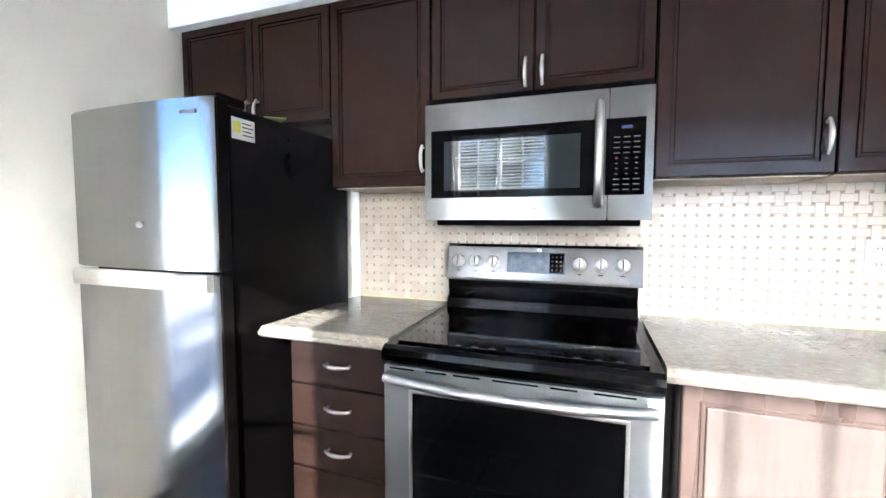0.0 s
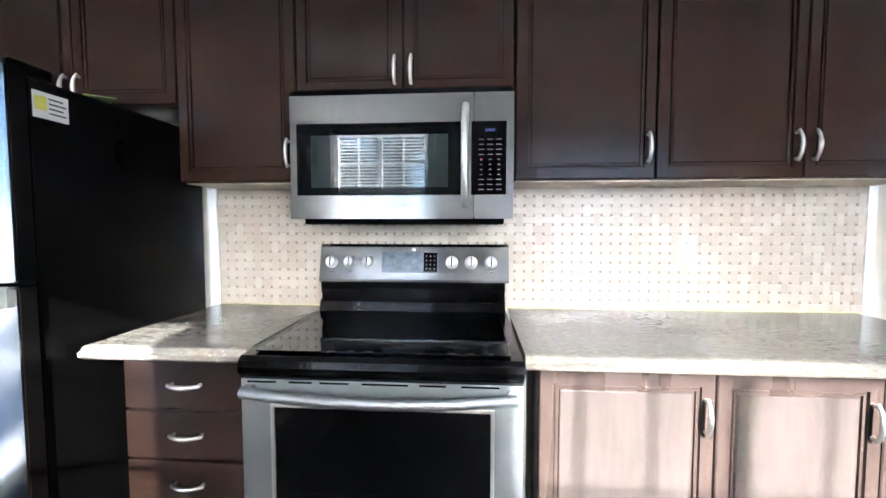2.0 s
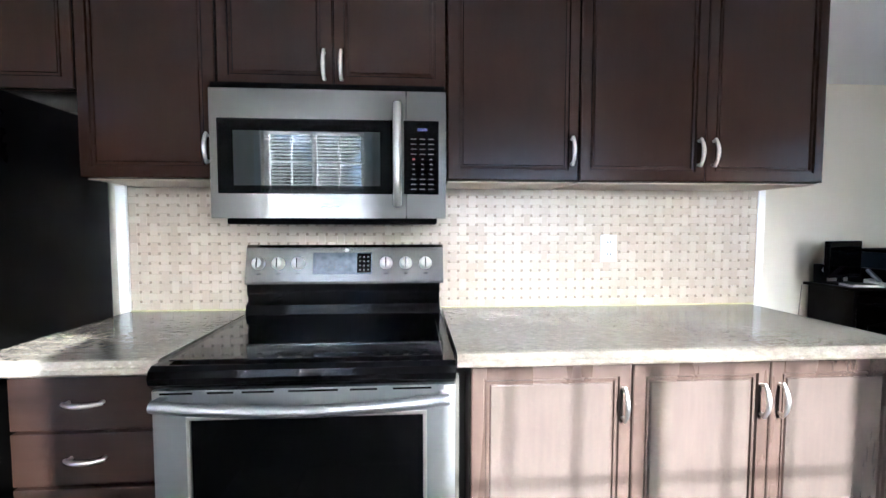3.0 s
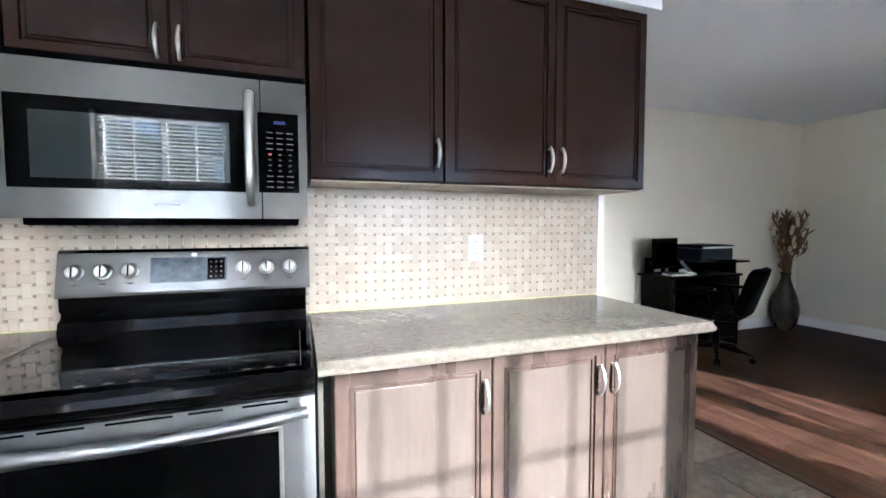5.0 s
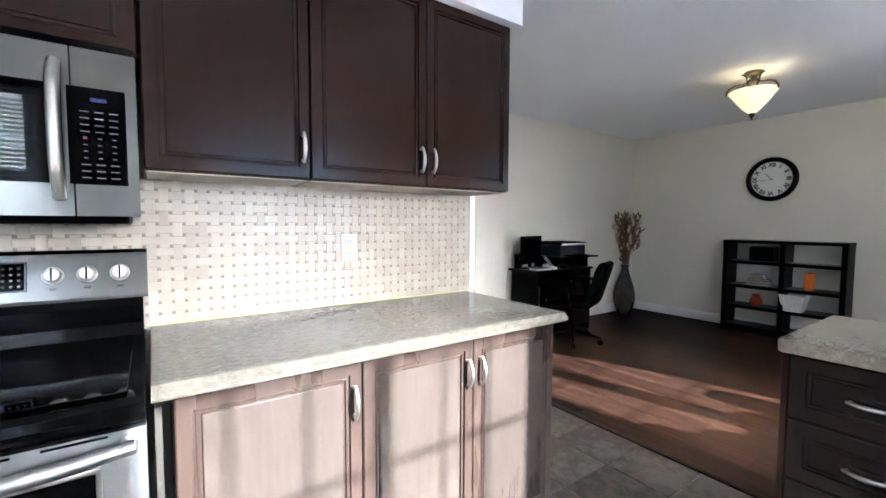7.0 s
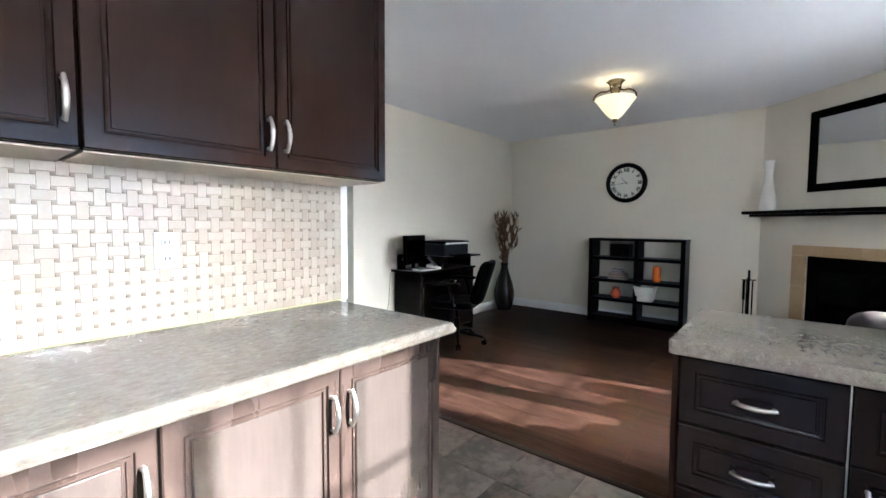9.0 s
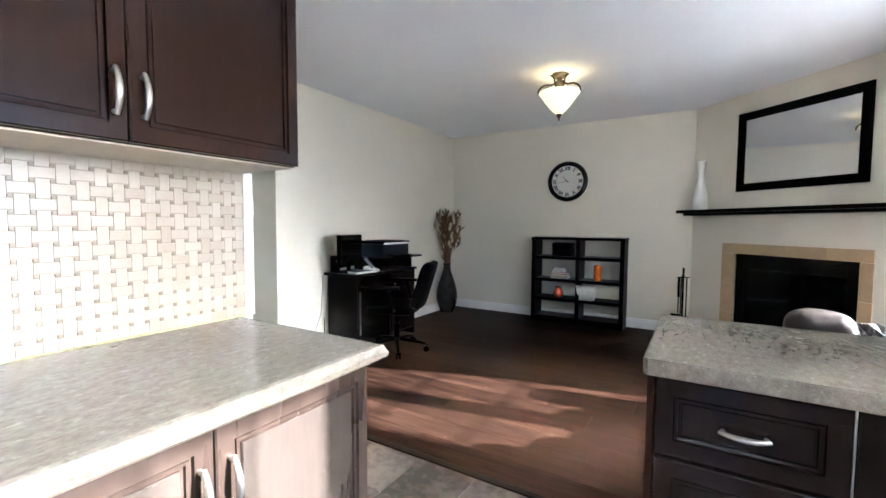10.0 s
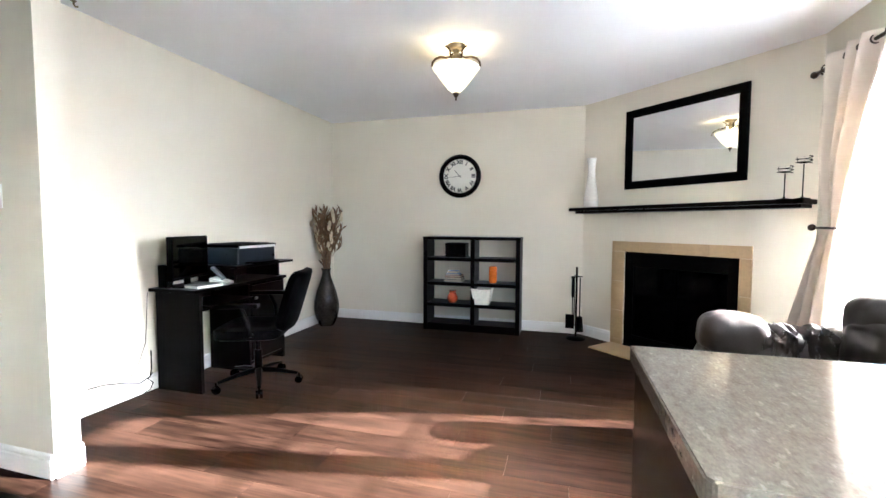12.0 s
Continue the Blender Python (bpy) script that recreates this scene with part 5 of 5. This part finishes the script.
def office_chair():
    m = pose(4.53, 1.15, 0, 0, 0, -160)
    ob = thing("office_chair", "black padded swivel office chair with armrests", "office chair", m=m)
    def cushion(x0, x1, y0, y1, z0, z1, bend=0.0):
        b = bm_new()
        r = bmesh.ops.create_cube(b, size=2)
        bmesh.ops.subdivide_edges(b, edges=b.edges[:], cuts=7, use_grid_fill=True)
        for v in b.verts:
            p = v.co
            k = max(abs(p.x), abs(p.y), abs(p.z)) / max(1e-6, (abs(p.x) ** 6 + abs(p.y) ** 6 + abs(p.z) ** 6) ** (1 / 6))
            q = p * k
            v.co = ((x0 + x1) / 2 + q.x * (x1 - x0) / 2, (y0 + y1) / 2 + q.y * (y1 - y0) / 2 - bend * (1 - q.x ** 2), (z0 + z1) / 2 + q.z * (z1 - z0) / 2)
        return rounded(b)
    part("seat", cushion(-0.25, 0.25, -0.25, 0.22, 0.39, 0.48), BLACK_MATT, ob, "black padded seat", local=True)
    b = cushion(-0.23, 0.23, 0.0, 0.075, 0.0, 0.46, -0.03)
    bmesh.ops.transform(b, matrix=Matrix.Translation((0, 0.17, 0.46)) @ Matrix.Rotation(radians(-17), 4, "X"), verts=b.verts[:])
    part("backrest", b, BLACK_MATT, ob, "black padded backrest", local=True)
    b = bm_new()
    sweep(b, [(0, 0.05, 0.41), (0, 0.20, 0.40), (0, 0.26, 0.46), (0, 0.31, 0.66)], 0.022, 10, 0.5)
    part("back_bracket", b, BLACK_MATT, ob, local=True)
    b = bm_new()
    rod(b, (0, 0, 0.1), (0, 0, 0.27), 0.03, 0.028, 16)
    rod(b, (0, 0, 0.25), (0, 0, 0.41), 0.018, n=14)
    box(b, -0.09, 0.09, -0.1, 0.1, 0.395, 0.42, 0.006)
    part("gas_lift", b, BLACK_MATT, ob, local=True)
    for s in (-1, 1):
        a = bm_new()
        sweep(a, [(s * 0.2, 0.05, 0.43), (s * 0.29, 0.05, 0.45), (s * 0.305, 0.04, 0.55), (s * 0.30, 0.0, 0.645)], 0.016, 8)
        am = part("arm_bracket", a, BLACK_MATT, ob, local=True)
        part("arm_pad", box(bm_new(), s * 0.30 - 0.035, s * 0.30 + 0.035, -0.16, 0.12, 0.645, 0.675, 0.012), BLACK_MATT, am, local=True)
    for k in range(5):
        a = radians(72 * k + 20)
        c, s = math.cos(a), math.sin(a)
        lg = bm_new()
        sweep(lg, [(0.02 * c, 0.02 * s, 0.115), (0.16 * c, 0.16 * s, 0.10), (0.29 * c, 0.29 * s, 0.075)], [0.028, 0.022, 0.014], 8, 0.8)
        l = part("leg", lg, BLACK_MATT, ob, local=True)
        w = bm_new()
        t = Vector((-s, c, 0))
        q = Vector((0.30 * c, 0.30 * s, 0.028))
        for e in (-0.014, 0.014):
            rod(w, q + t * (e - 0.009), q + t * (e + 0.009), 0.028, n=18)
        rod(w, q + Vector((0, 0, 0)), q + Vector((0, 0, 0.05)), 0.006)
        part("castor", w, BLACK, l, local=True)


office_chair()


# ---- loveseat ----
def soft(x0, x1, y0, y1, z0, z1, power=4, wrinkle=0.0, freq=6.0, seed=0.0, squeeze=(1, 1, 1), cuts=18, ridged=False):
    """An upholstered block: rounded, puffed and creased."""
    b = bm_new()
    bmesh.ops.create_cube(b, size=2)
    bmesh.ops.subdivide_edges(b, edges=b.edges[:], cuts=cuts, use_grid_fill=True)
    for v in b.verts:
        p = v.co
        k = max(abs(p.x), abs(p.y), abs(p.z)) / max(1e-6, (abs(p.x) ** power + abs(p.y) ** power + abs(p.z) ** power) ** (1 / power))
        q = p * k
        n = q.normalized()
        w = Vector(((x0 + x1) / 2 + q.x * (x1 - x0) / 2, (y0 + y1) / 2 + q.y * (y1 - y0) / 2, (z0 + z1) / 2 + q.z * (z1 - z0) / 2))
        f = noise.noise(Vector((w.x * freq * squeeze[0] + seed, w.y * freq * squeeze[1], w.z * freq * squeeze[2])))
        f += 0.5 * noise.noise(Vector((w.x * freq * 2.3 * squeeze[0] - seed, w.y * freq * 2.3 * squeeze[1], w.z * freq * 2.3 * squeeze[2])))
        if ridged:
            f = 0.9 - 2.6 * abs(f)
        v.co = w + n * wrinkle * f
    return rounded(b)


def loveseat():
    ob = thing("loveseat", "grey-brown leather loveseat with its back to the patio door", "sofa", (4.12, -2.2, 0))
    part("base", box(bm_new(), 3.56, 4.60, -2.64, -1.88, 0.06, 0.40, 0.03), LEATHER, ob)
    for x0, x1 in ((3.48, 3.72), (4.43, 4.65)):
        part("arm", soft(x0, x1, -2.60, -1.82, 0.08, 0.62, 5, 0.012, 7, x0, (0.7, 2.2, 0.7), 26), LEATHER, ob)
        part("arm_pad", soft(x0 - 0.015, x1 + 0.02, -2.16, -1.83, 0.50, 0.745, 3, 0.010, 6, x0 + 3, (1, 1.6, 1), 20), LEATHER, ob, "puffed leather arm pad")
        part("arm_gather", soft(x0 + 0.002, x1 - 0.002, -2.58, -2.04, 0.50, 0.675, 3.0, 0.030, 9, x0 + 9, (0.45, 2.4, 0.8), 44, True), LEATHER, ob, "gathered creased leather arm top")
    for k, (x0, x1) in enumerate(((3.72, 4.07), (4.07, 4.43))):
        part("seat_cushion", soft(x0, x1, -2.45, -1.84, 0.36, 0.53, 5, 0.008, 6, k, cuts=16), LEATHER, ob)
        part("back_cushion", soft(x0 - 0.01, x1 + 0.01, -2.70, -2.40, 0.42, 0.80, 4, 0.012, 6, k + 5), LEATHER, ob)
    for k, (x0, x1) in enumerate(((3.70, 4.09), (4.13, 4.53))):
        part("headrest", soft(x0, x1, -2.735, -2.43, 0.58, 0.905, 2.6, 0.010, 6, k + 8), LEATHER, ob, "plump leather headrest")
    for x in (3.58, 4.55):
        for y in (-2.58, -1.94):
            part("foot", rod(bm_new(), (x, y, 0), (x, y, 0.07), 0.022, 0.028, 14), BLACKWOOD, ob)


loveseat()


# ---- curtain ----
def curtain():
    ry, rz = -2.69, 2.24
    cr = thing("curtain_rod", "dark bronze curtain rod with ball finials above the patio door", "curtain rod", (4.2, ry, rz))
    part("pole", rod(bm_new(), (3.38, ry, rz), (5.29, ry, rz), 0.011, n=14), BRONZE, cr)
    for x, s in ((5.29, 1), (3.38, -1)):
        f = bm_new()
        lathe(f, [(0.008, 0.0), (0.014, 0.006), (0.01, 0.014), (0.022, 0.032), (0.024, 0.044), (0.016, 0.06), (0.004, 0.068)], n=16)
        bmesh.ops.transform(f, matrix=Matrix.Translation((x, ry, rz)) @ Matrix.Rotation(radians(90 * s), 4, "Y"), verts=f.verts[:])
        part("finial", f, BRONZE, cr)
    for x in (5.26, 3.41):
        part("bracket", sweep(bm_new(), [(x, WY, rz - 0.03), (x, WY + 0.06, rz - 0.03), (x, ry, rz - 0.012)], 0.007, 8), BRONZE, cr)
    for side in (1, -1):
        drape(side, ry, rz)


def drape(side, ry, rz):
    """One curtain and its holdback; side -1 mirrors it to the other jamb."""
    cx = 4.335

    def mirrored(bm):
        if side < 0:
            for v in bm.verts:
                v.co.x = 2 * cx - v.co.x
        return bm
    ob = thing("curtain", "cream satin grommet curtain tied back beside the patio door", "curtain", (cx + side * 0.66, ry, 0), group="patio door curtains")
    b = bm_new()
    nz, ns = 60, 110
    grid = []
    for i in range(nz + 1):
        z = 0.03 + (2.285 - 0.03) * i / nz
        if z > 1.22:
            s = (z - 1.22) / (2.285 - 1.22)
            xa, xb = 4.90 - 0.36 * s ** 1.15, 5.08 + 0.15 * min(1.0, s * 2.2) ** 0.6
            amp = 0.016 + 0.040 * s ** 0.6
            yc = ry + 0.02 * (1 - s)
        else:
            s = (1.22 - z) / 1.19
            e = s ** 0.6
            xa, xb = 4.90 - 0.03 * e, 5.08 + 0.34 * s ** 0.8
            amp = 0.016 + 0.050 * e
            yc = ry + 0.02 + 0.06 * e
        row = []
        for j in range(ns + 1):
            t = j / ns
            ph = (t + 0.05 * math.sin(t * 9 + z)) * 2 * math.pi * 4.2
            y = yc + amp * math.sin(ph) + 0.007 * math.sin(ph * 2.3 + z * 2.2) + 0.012 * noise.noise((t * 9, z * 1.6, 3.0))
            x = xa + (xb - xa) * t + 0.012 * math.sin(ph * 0.5 + z * 1.5)
            row.append(b.verts.new((x, y, z)))
        grid.append(row)
    for i in range(nz):
        for j in range(ns):
            b.faces.new((grid[i][j], grid[i][j + 1], grid[i + 1][j + 1], grid[i + 1][j]))
    p = part("cloth", rounded(mirrored(b)), CURTAIN, ob, "cream satin cloth")
    sm = p.modifiers.new("thickness", "SOLIDIFY")
    sm.thickness = 0.003
    for k in range(7):
        x = 4.53 + k * 0.112
        ring = bm_new()
        pts = [(x, ry + 0.024 * math.cos(a * math.pi / 8), rz + 0.024 * math.sin(a * math.pi / 8)) for a in range(17)]
        sweep(ring, pts, 0.0045, 6)
        part("grommet", mirrored(ring), BRONZE, ob)
    tb = thing("tieback", "dark bronze curtain holdback fixed to the wall", "curtain holdback", (cx + side * 0.76, WY, 1.215), group="curtain holdbacks")
    t = bm_new()
    sweep(t, [(5.10, WY, 1.215), (5.10, ry + 0.05, 1.215), (5.06, ry + 0.075, 1.215), (4.87, ry + 0.075, 1.213)], 0.008, 10)
    part("arm", mirrored(t), BRONZE, tb)
    part("knob", mirrored(ball(bm_new(), (5.105, ry + 0.078, 1.217), 0.022)), BRONZE, tb)


curtain()

hk = bm_new()
sweep(hk, [(3.73, 1.725, CZ), (3.73, 1.725, CZ - 0.02), (3.735, 1.72, CZ - 0.035), (3.745, 1.71, CZ - 0.03)], 0.005, 8)
lathe(hk, [(0.004, -0.006), (0.014, -0.004), (0.015, 0.0)], (3.73, 1.725, CZ), 16)
single("ceiling_hook", hk, BRASS, "small brass hook screwed into the ceiling", "hook")

dr = thing("door_1", "white panelled door at the end of the hall", "door", (2.78, HY, 0), kind="structure")
b = panel_front(2.42, 3.18, 0.01, 2.03, HY - 0.035, rail=0.11, t=0.034)
part("leaf", b, WHITE, dr)
part("door_handle", ball(bm_new(), (2.5, HY - 0.07, 1.0), 0.028), NICKEL, dr)
c = bm_new()
for q in [(2.35, 2.415, 0, 2.10), (3.185, 3.238, 0, 2.10), (2.415, 3.185, 2.035, 2.10)]:
    box(c, q[0], q[1], HY - 0.02, HY, q[2], q[3], 0.004)
part("casing", c, WHITE, dr)


# ---- outside ----
# added as a pale reflector below the windows; its true surface is unknown
structure("ground", box(bm_new(), -600, 600, -900, 600, -0.4, -0.15), BOUNCE_GROUND, "unseen ground around the house, made pale to bounce light indoors", "ground")



def tree(x, y, h, seed):
    ob = thing("tree", "leafy garden tree with a forked trunk behind the house", "tree", (x, y, -0.15), group="garden trees")
    rnd = random.Random(seed)
    wood = bm_new()
    sweep(wood, [(x, y, -0.2), (x + 0.04, y, h * 0.25), (x - 0.03, y + 0.05, h * 0.55), (x, y, h * 0.85)], [0.11, 0.09, 0.06, 0.02], 10)
    tips = []
    for k in range(16):
        a, z0 = rnd.uniform(0, 6.28), h * rnd.uniform(0.22, 0.75)
        ln = h * rnd.uniform(0.16, 0.3)
        mid = Vector((x + 0.5 * ln * math.cos(a), y + 0.5 * ln * math.sin(a), z0 + 0.25 * ln))
        tip = Vector((x + ln * math.cos(a), y + ln * math.sin(a), z0 + 0.7 * ln))
        sweep(wood, [(x, y, z0), mid, tip], [0.035, 0.022, 0.008], 7)
        tips += [mid, tip, (mid + tip) / 2]
    part("trunk", wood, BARK, ob)
    crown = bm_new()
    for k in range(2600):
        c = rnd.choice(tips) + Vector((rnd.gauss(0, 0.16), rnd.gauss(0, 0.16), rnd.gauss(0, 0.14)))
        u = Vector((rnd.uniform(-1, 1), rnd.uniform(-1, 1), rnd.uniform(-1, 1))).normalized()
        w = u.orthogonal().normalized() * 0.028
        u *= rnd.uniform(0.05, 0.09)
        crown.faces.new([crown.verts.new(q) for q in (c - u, c + w, c + u, c - w)])
    part("crown", crown, LEAF, ob, "loose crown of small leaves")


for tx, ty, th, sd_ in ((-1.55, -9.0, 4.0, 3), (-3.6, -10.5, 4.6, 8), (0.1, -12.0, 3.4, 5)):
    tree(tx, ty, th, sd_)


# ---- pieces of floors and walls ----
def shared_box(name, w, d, h, bevel, material):
    b = bm_new()
    box(b, -w / 2, w / 2, -d / 2, d / 2, -h / 2, h / 2)
    if bevel:
        top = [e for e in b.edges if all(v.co.z > 0 for v in e.verts)]
        bmesh.ops.bevel(b, geom=top, offset=bevel, segments=1, affect="EDGES")
    return finish(name, b, material)


def piece(name, me, parent, loc):
    ob = new(name, me)
    ob.parent = parent
    ob.location = loc
    return ob


EDGE = 3.07
# walnut planks run across the living room
cache = {}
pw = 0.192
x, row = EDGE + 0.03, 0
while x < FX - 0.01:
    w = min(pw, FX - x)
    y = WY
    lim = NY if x >= 3.24 else HY
    first = 0.35 + 0.83 * ((row * 0.37) % 1)
    ln = first
    while y < lim - 0.01:
        l = min(ln, lim - y)
        key = (round(w, 4), round(l, 4))
        if key not in cache:
            cache[key] = shared_box("plank", w - 0.0012, l - 0.0012, 0.014, 0.0006, PLANK)
        piece("plank", cache[key], floor, (x + w / 2, y + l / 2, -0.007))
        y += l
        ln = 1.22
    x += pw
    row += 1
tr = bm_new()
box(tr, EDGE - 0.012, EDGE + 0.03, WY, 2.2, -0.006, 0.004, 0.003)
structure("threshold", tr, BLACKWOOD, "dark wooden threshold strip between tile and laminate", "threshold")
# slate tiles of the kitchen and hall
tile_me = shared_box("floor_tile", 0.327, 0.327, 0.012, 0.002, SLATE)
x = EDGE - 0.012 - 0.165
while x > LX - 0.1:
    y = WY + 0.165
    while y < HY:
        if y < 0.1 or x > 2.1:
            piece("floor_tile", tile_me, floor, (x, y, -0.007))
        y += 0.33
    x -= 0.33

# basket-weave splashback
C, TW = 0.039, 0.0282
SX0, SX1, SZ0, SZ1 = -0.485, 2.168, 0.915, 1.42
splash = structure("splashback", box(bm_new(), SX0, SX1, -0.0075, -0.0005, SZ0, SZ1), GROUT, "cream basket-weave mosaic splashback", "splashback")


structure("caulk", box(bm_new(), SX0, SX1, -0.016, -0.008, 0.9152, 0.9205, 0.002), CAULK, "yellowed sealant line along the splashback foot", "sealant")


def weave_mesh(name, w, h, material):
    b = bm_new()
    box(b, -w / 2, w / 2, -0.0035, 0.0, -h / 2, h / 2)
    fr = [e for e in b.edges if all(v.co.y < -0.001 for v in e.verts)]
    bmesh.ops.bevel(b, geom=fr, offset=0.0007, segments=1, affect="EDGES")
    return finish(name, b, material)


me_h = weave_mesh("mosaic_tile", 2 * C - TW - 0.0004, TW - 0.0024, TILE)
me_v = weave_mesh("mosaic_tile", TW - 0.0006, 2 * C - TW - 0.0014, TILE)
me_d = weave_mesh("mosaic_dot", C - TW - 0.0008, (C - TW) * 0.7, DOT)
joined_v, joined_f, dot_v, dot_f = [], [], [], []


def add_joined(me, loc, vs, fs):
    o = len(vs)
    vs.extend([(v.co.x + loc[0], v.co.y + loc[1], v.co.z + loc[2]) for v in me.vertices])
    fs.extend([tuple(o + i for i in p.vertices) for p in me.polygons])


def cut_tile(x0, x1, z0, z1, vs, fs):
    """A tile cut to fit at the border of the field."""
    o, e = len(vs), 0.0007
    for y, q in ((-0.0075, 0.0), (-0.0103, 0.0), (-0.011, e)):
        vs.extend([(x0 + q, y, z0 + q), (x1 - q, y, z0 + q), (x1 - q, y, z1 - q), (x0 + q, y, z1 - q)])
    for a in (o, o + 4):
        fs.extend([(a + k, a + (k + 1) % 4, a + 4 + (k + 1) % 4, a + 4 + k) for k in range(4)])
    fs.append((o + 8, o + 9, o + 10, o + 11))


nx, nz = int((SX1 - SX0) / C), int((SZ1 - SZ0) / C)
for i in range(-1, nx + 2):
    for j in range(-1, nz + 2):
        px, pz_ = SX0 + (i + 0.5) * C, SZ0 + (j + 0.5) * C
        me = me_h if (i + j) % 2 else me_v
        hw, hh = (C - TW / 2, TW / 2) if me is me_h else (TW / 2, C - TW / 2)
        if px - hw > SX0 - 0.001 and px + hw < SX1 + 0.001 and pz_ - hh > SZ0 - 0.001 and pz_ + hh < SZ1 + 0.001:
            if px > 1.30:
                piece("mosaic_tile", me, splash, (px, -0.0075, pz_))
            else:
                add_joined(me, (px, -0.0075, pz_), joined_v, joined_f)
        else:
            x0, x1 = max(px - hw + 0.0005, SX0 + 0.001), min(px + hw - 0.0005, SX1 - 0.001)
            z0, z1 = max(pz_ - hh + 0.0011, SZ0 + 0.001), min(pz_ + hh - 0.0011, SZ1 - 0.001)
            if x1 - x0 > 0.004 and z1 - z0 > 0.004:
                cut_tile(x0, x1, z0, z1, joined_v, joined_f)
        dx, dz_ = px + C / 2, pz_ + C / 2
        if SX0 + 0.008 < dx < SX1 - 0.008 and SZ0 + 0.008 < dz_ < SZ1 - 0.008:
            add_joined(me_d, (dx, -0.0075, dz_), dot_v, dot_f)
for nm, vs, fs, mm, lb in (("mosaic_field", joined_v, joined_f, TILE, "cream mosaic tiles"), ("mosaic_dots", dot_v, dot_f, DOT, "small taupe mosaic squares")):
    me = bpy.data.meshes.new(nm)
    me.from_pydata(vs, [], fs)
    me.materials.append(mm)
    ob = new(nm, me)
    ob.parent = splash
    tagged(ob, label=lb, kind="stuff")
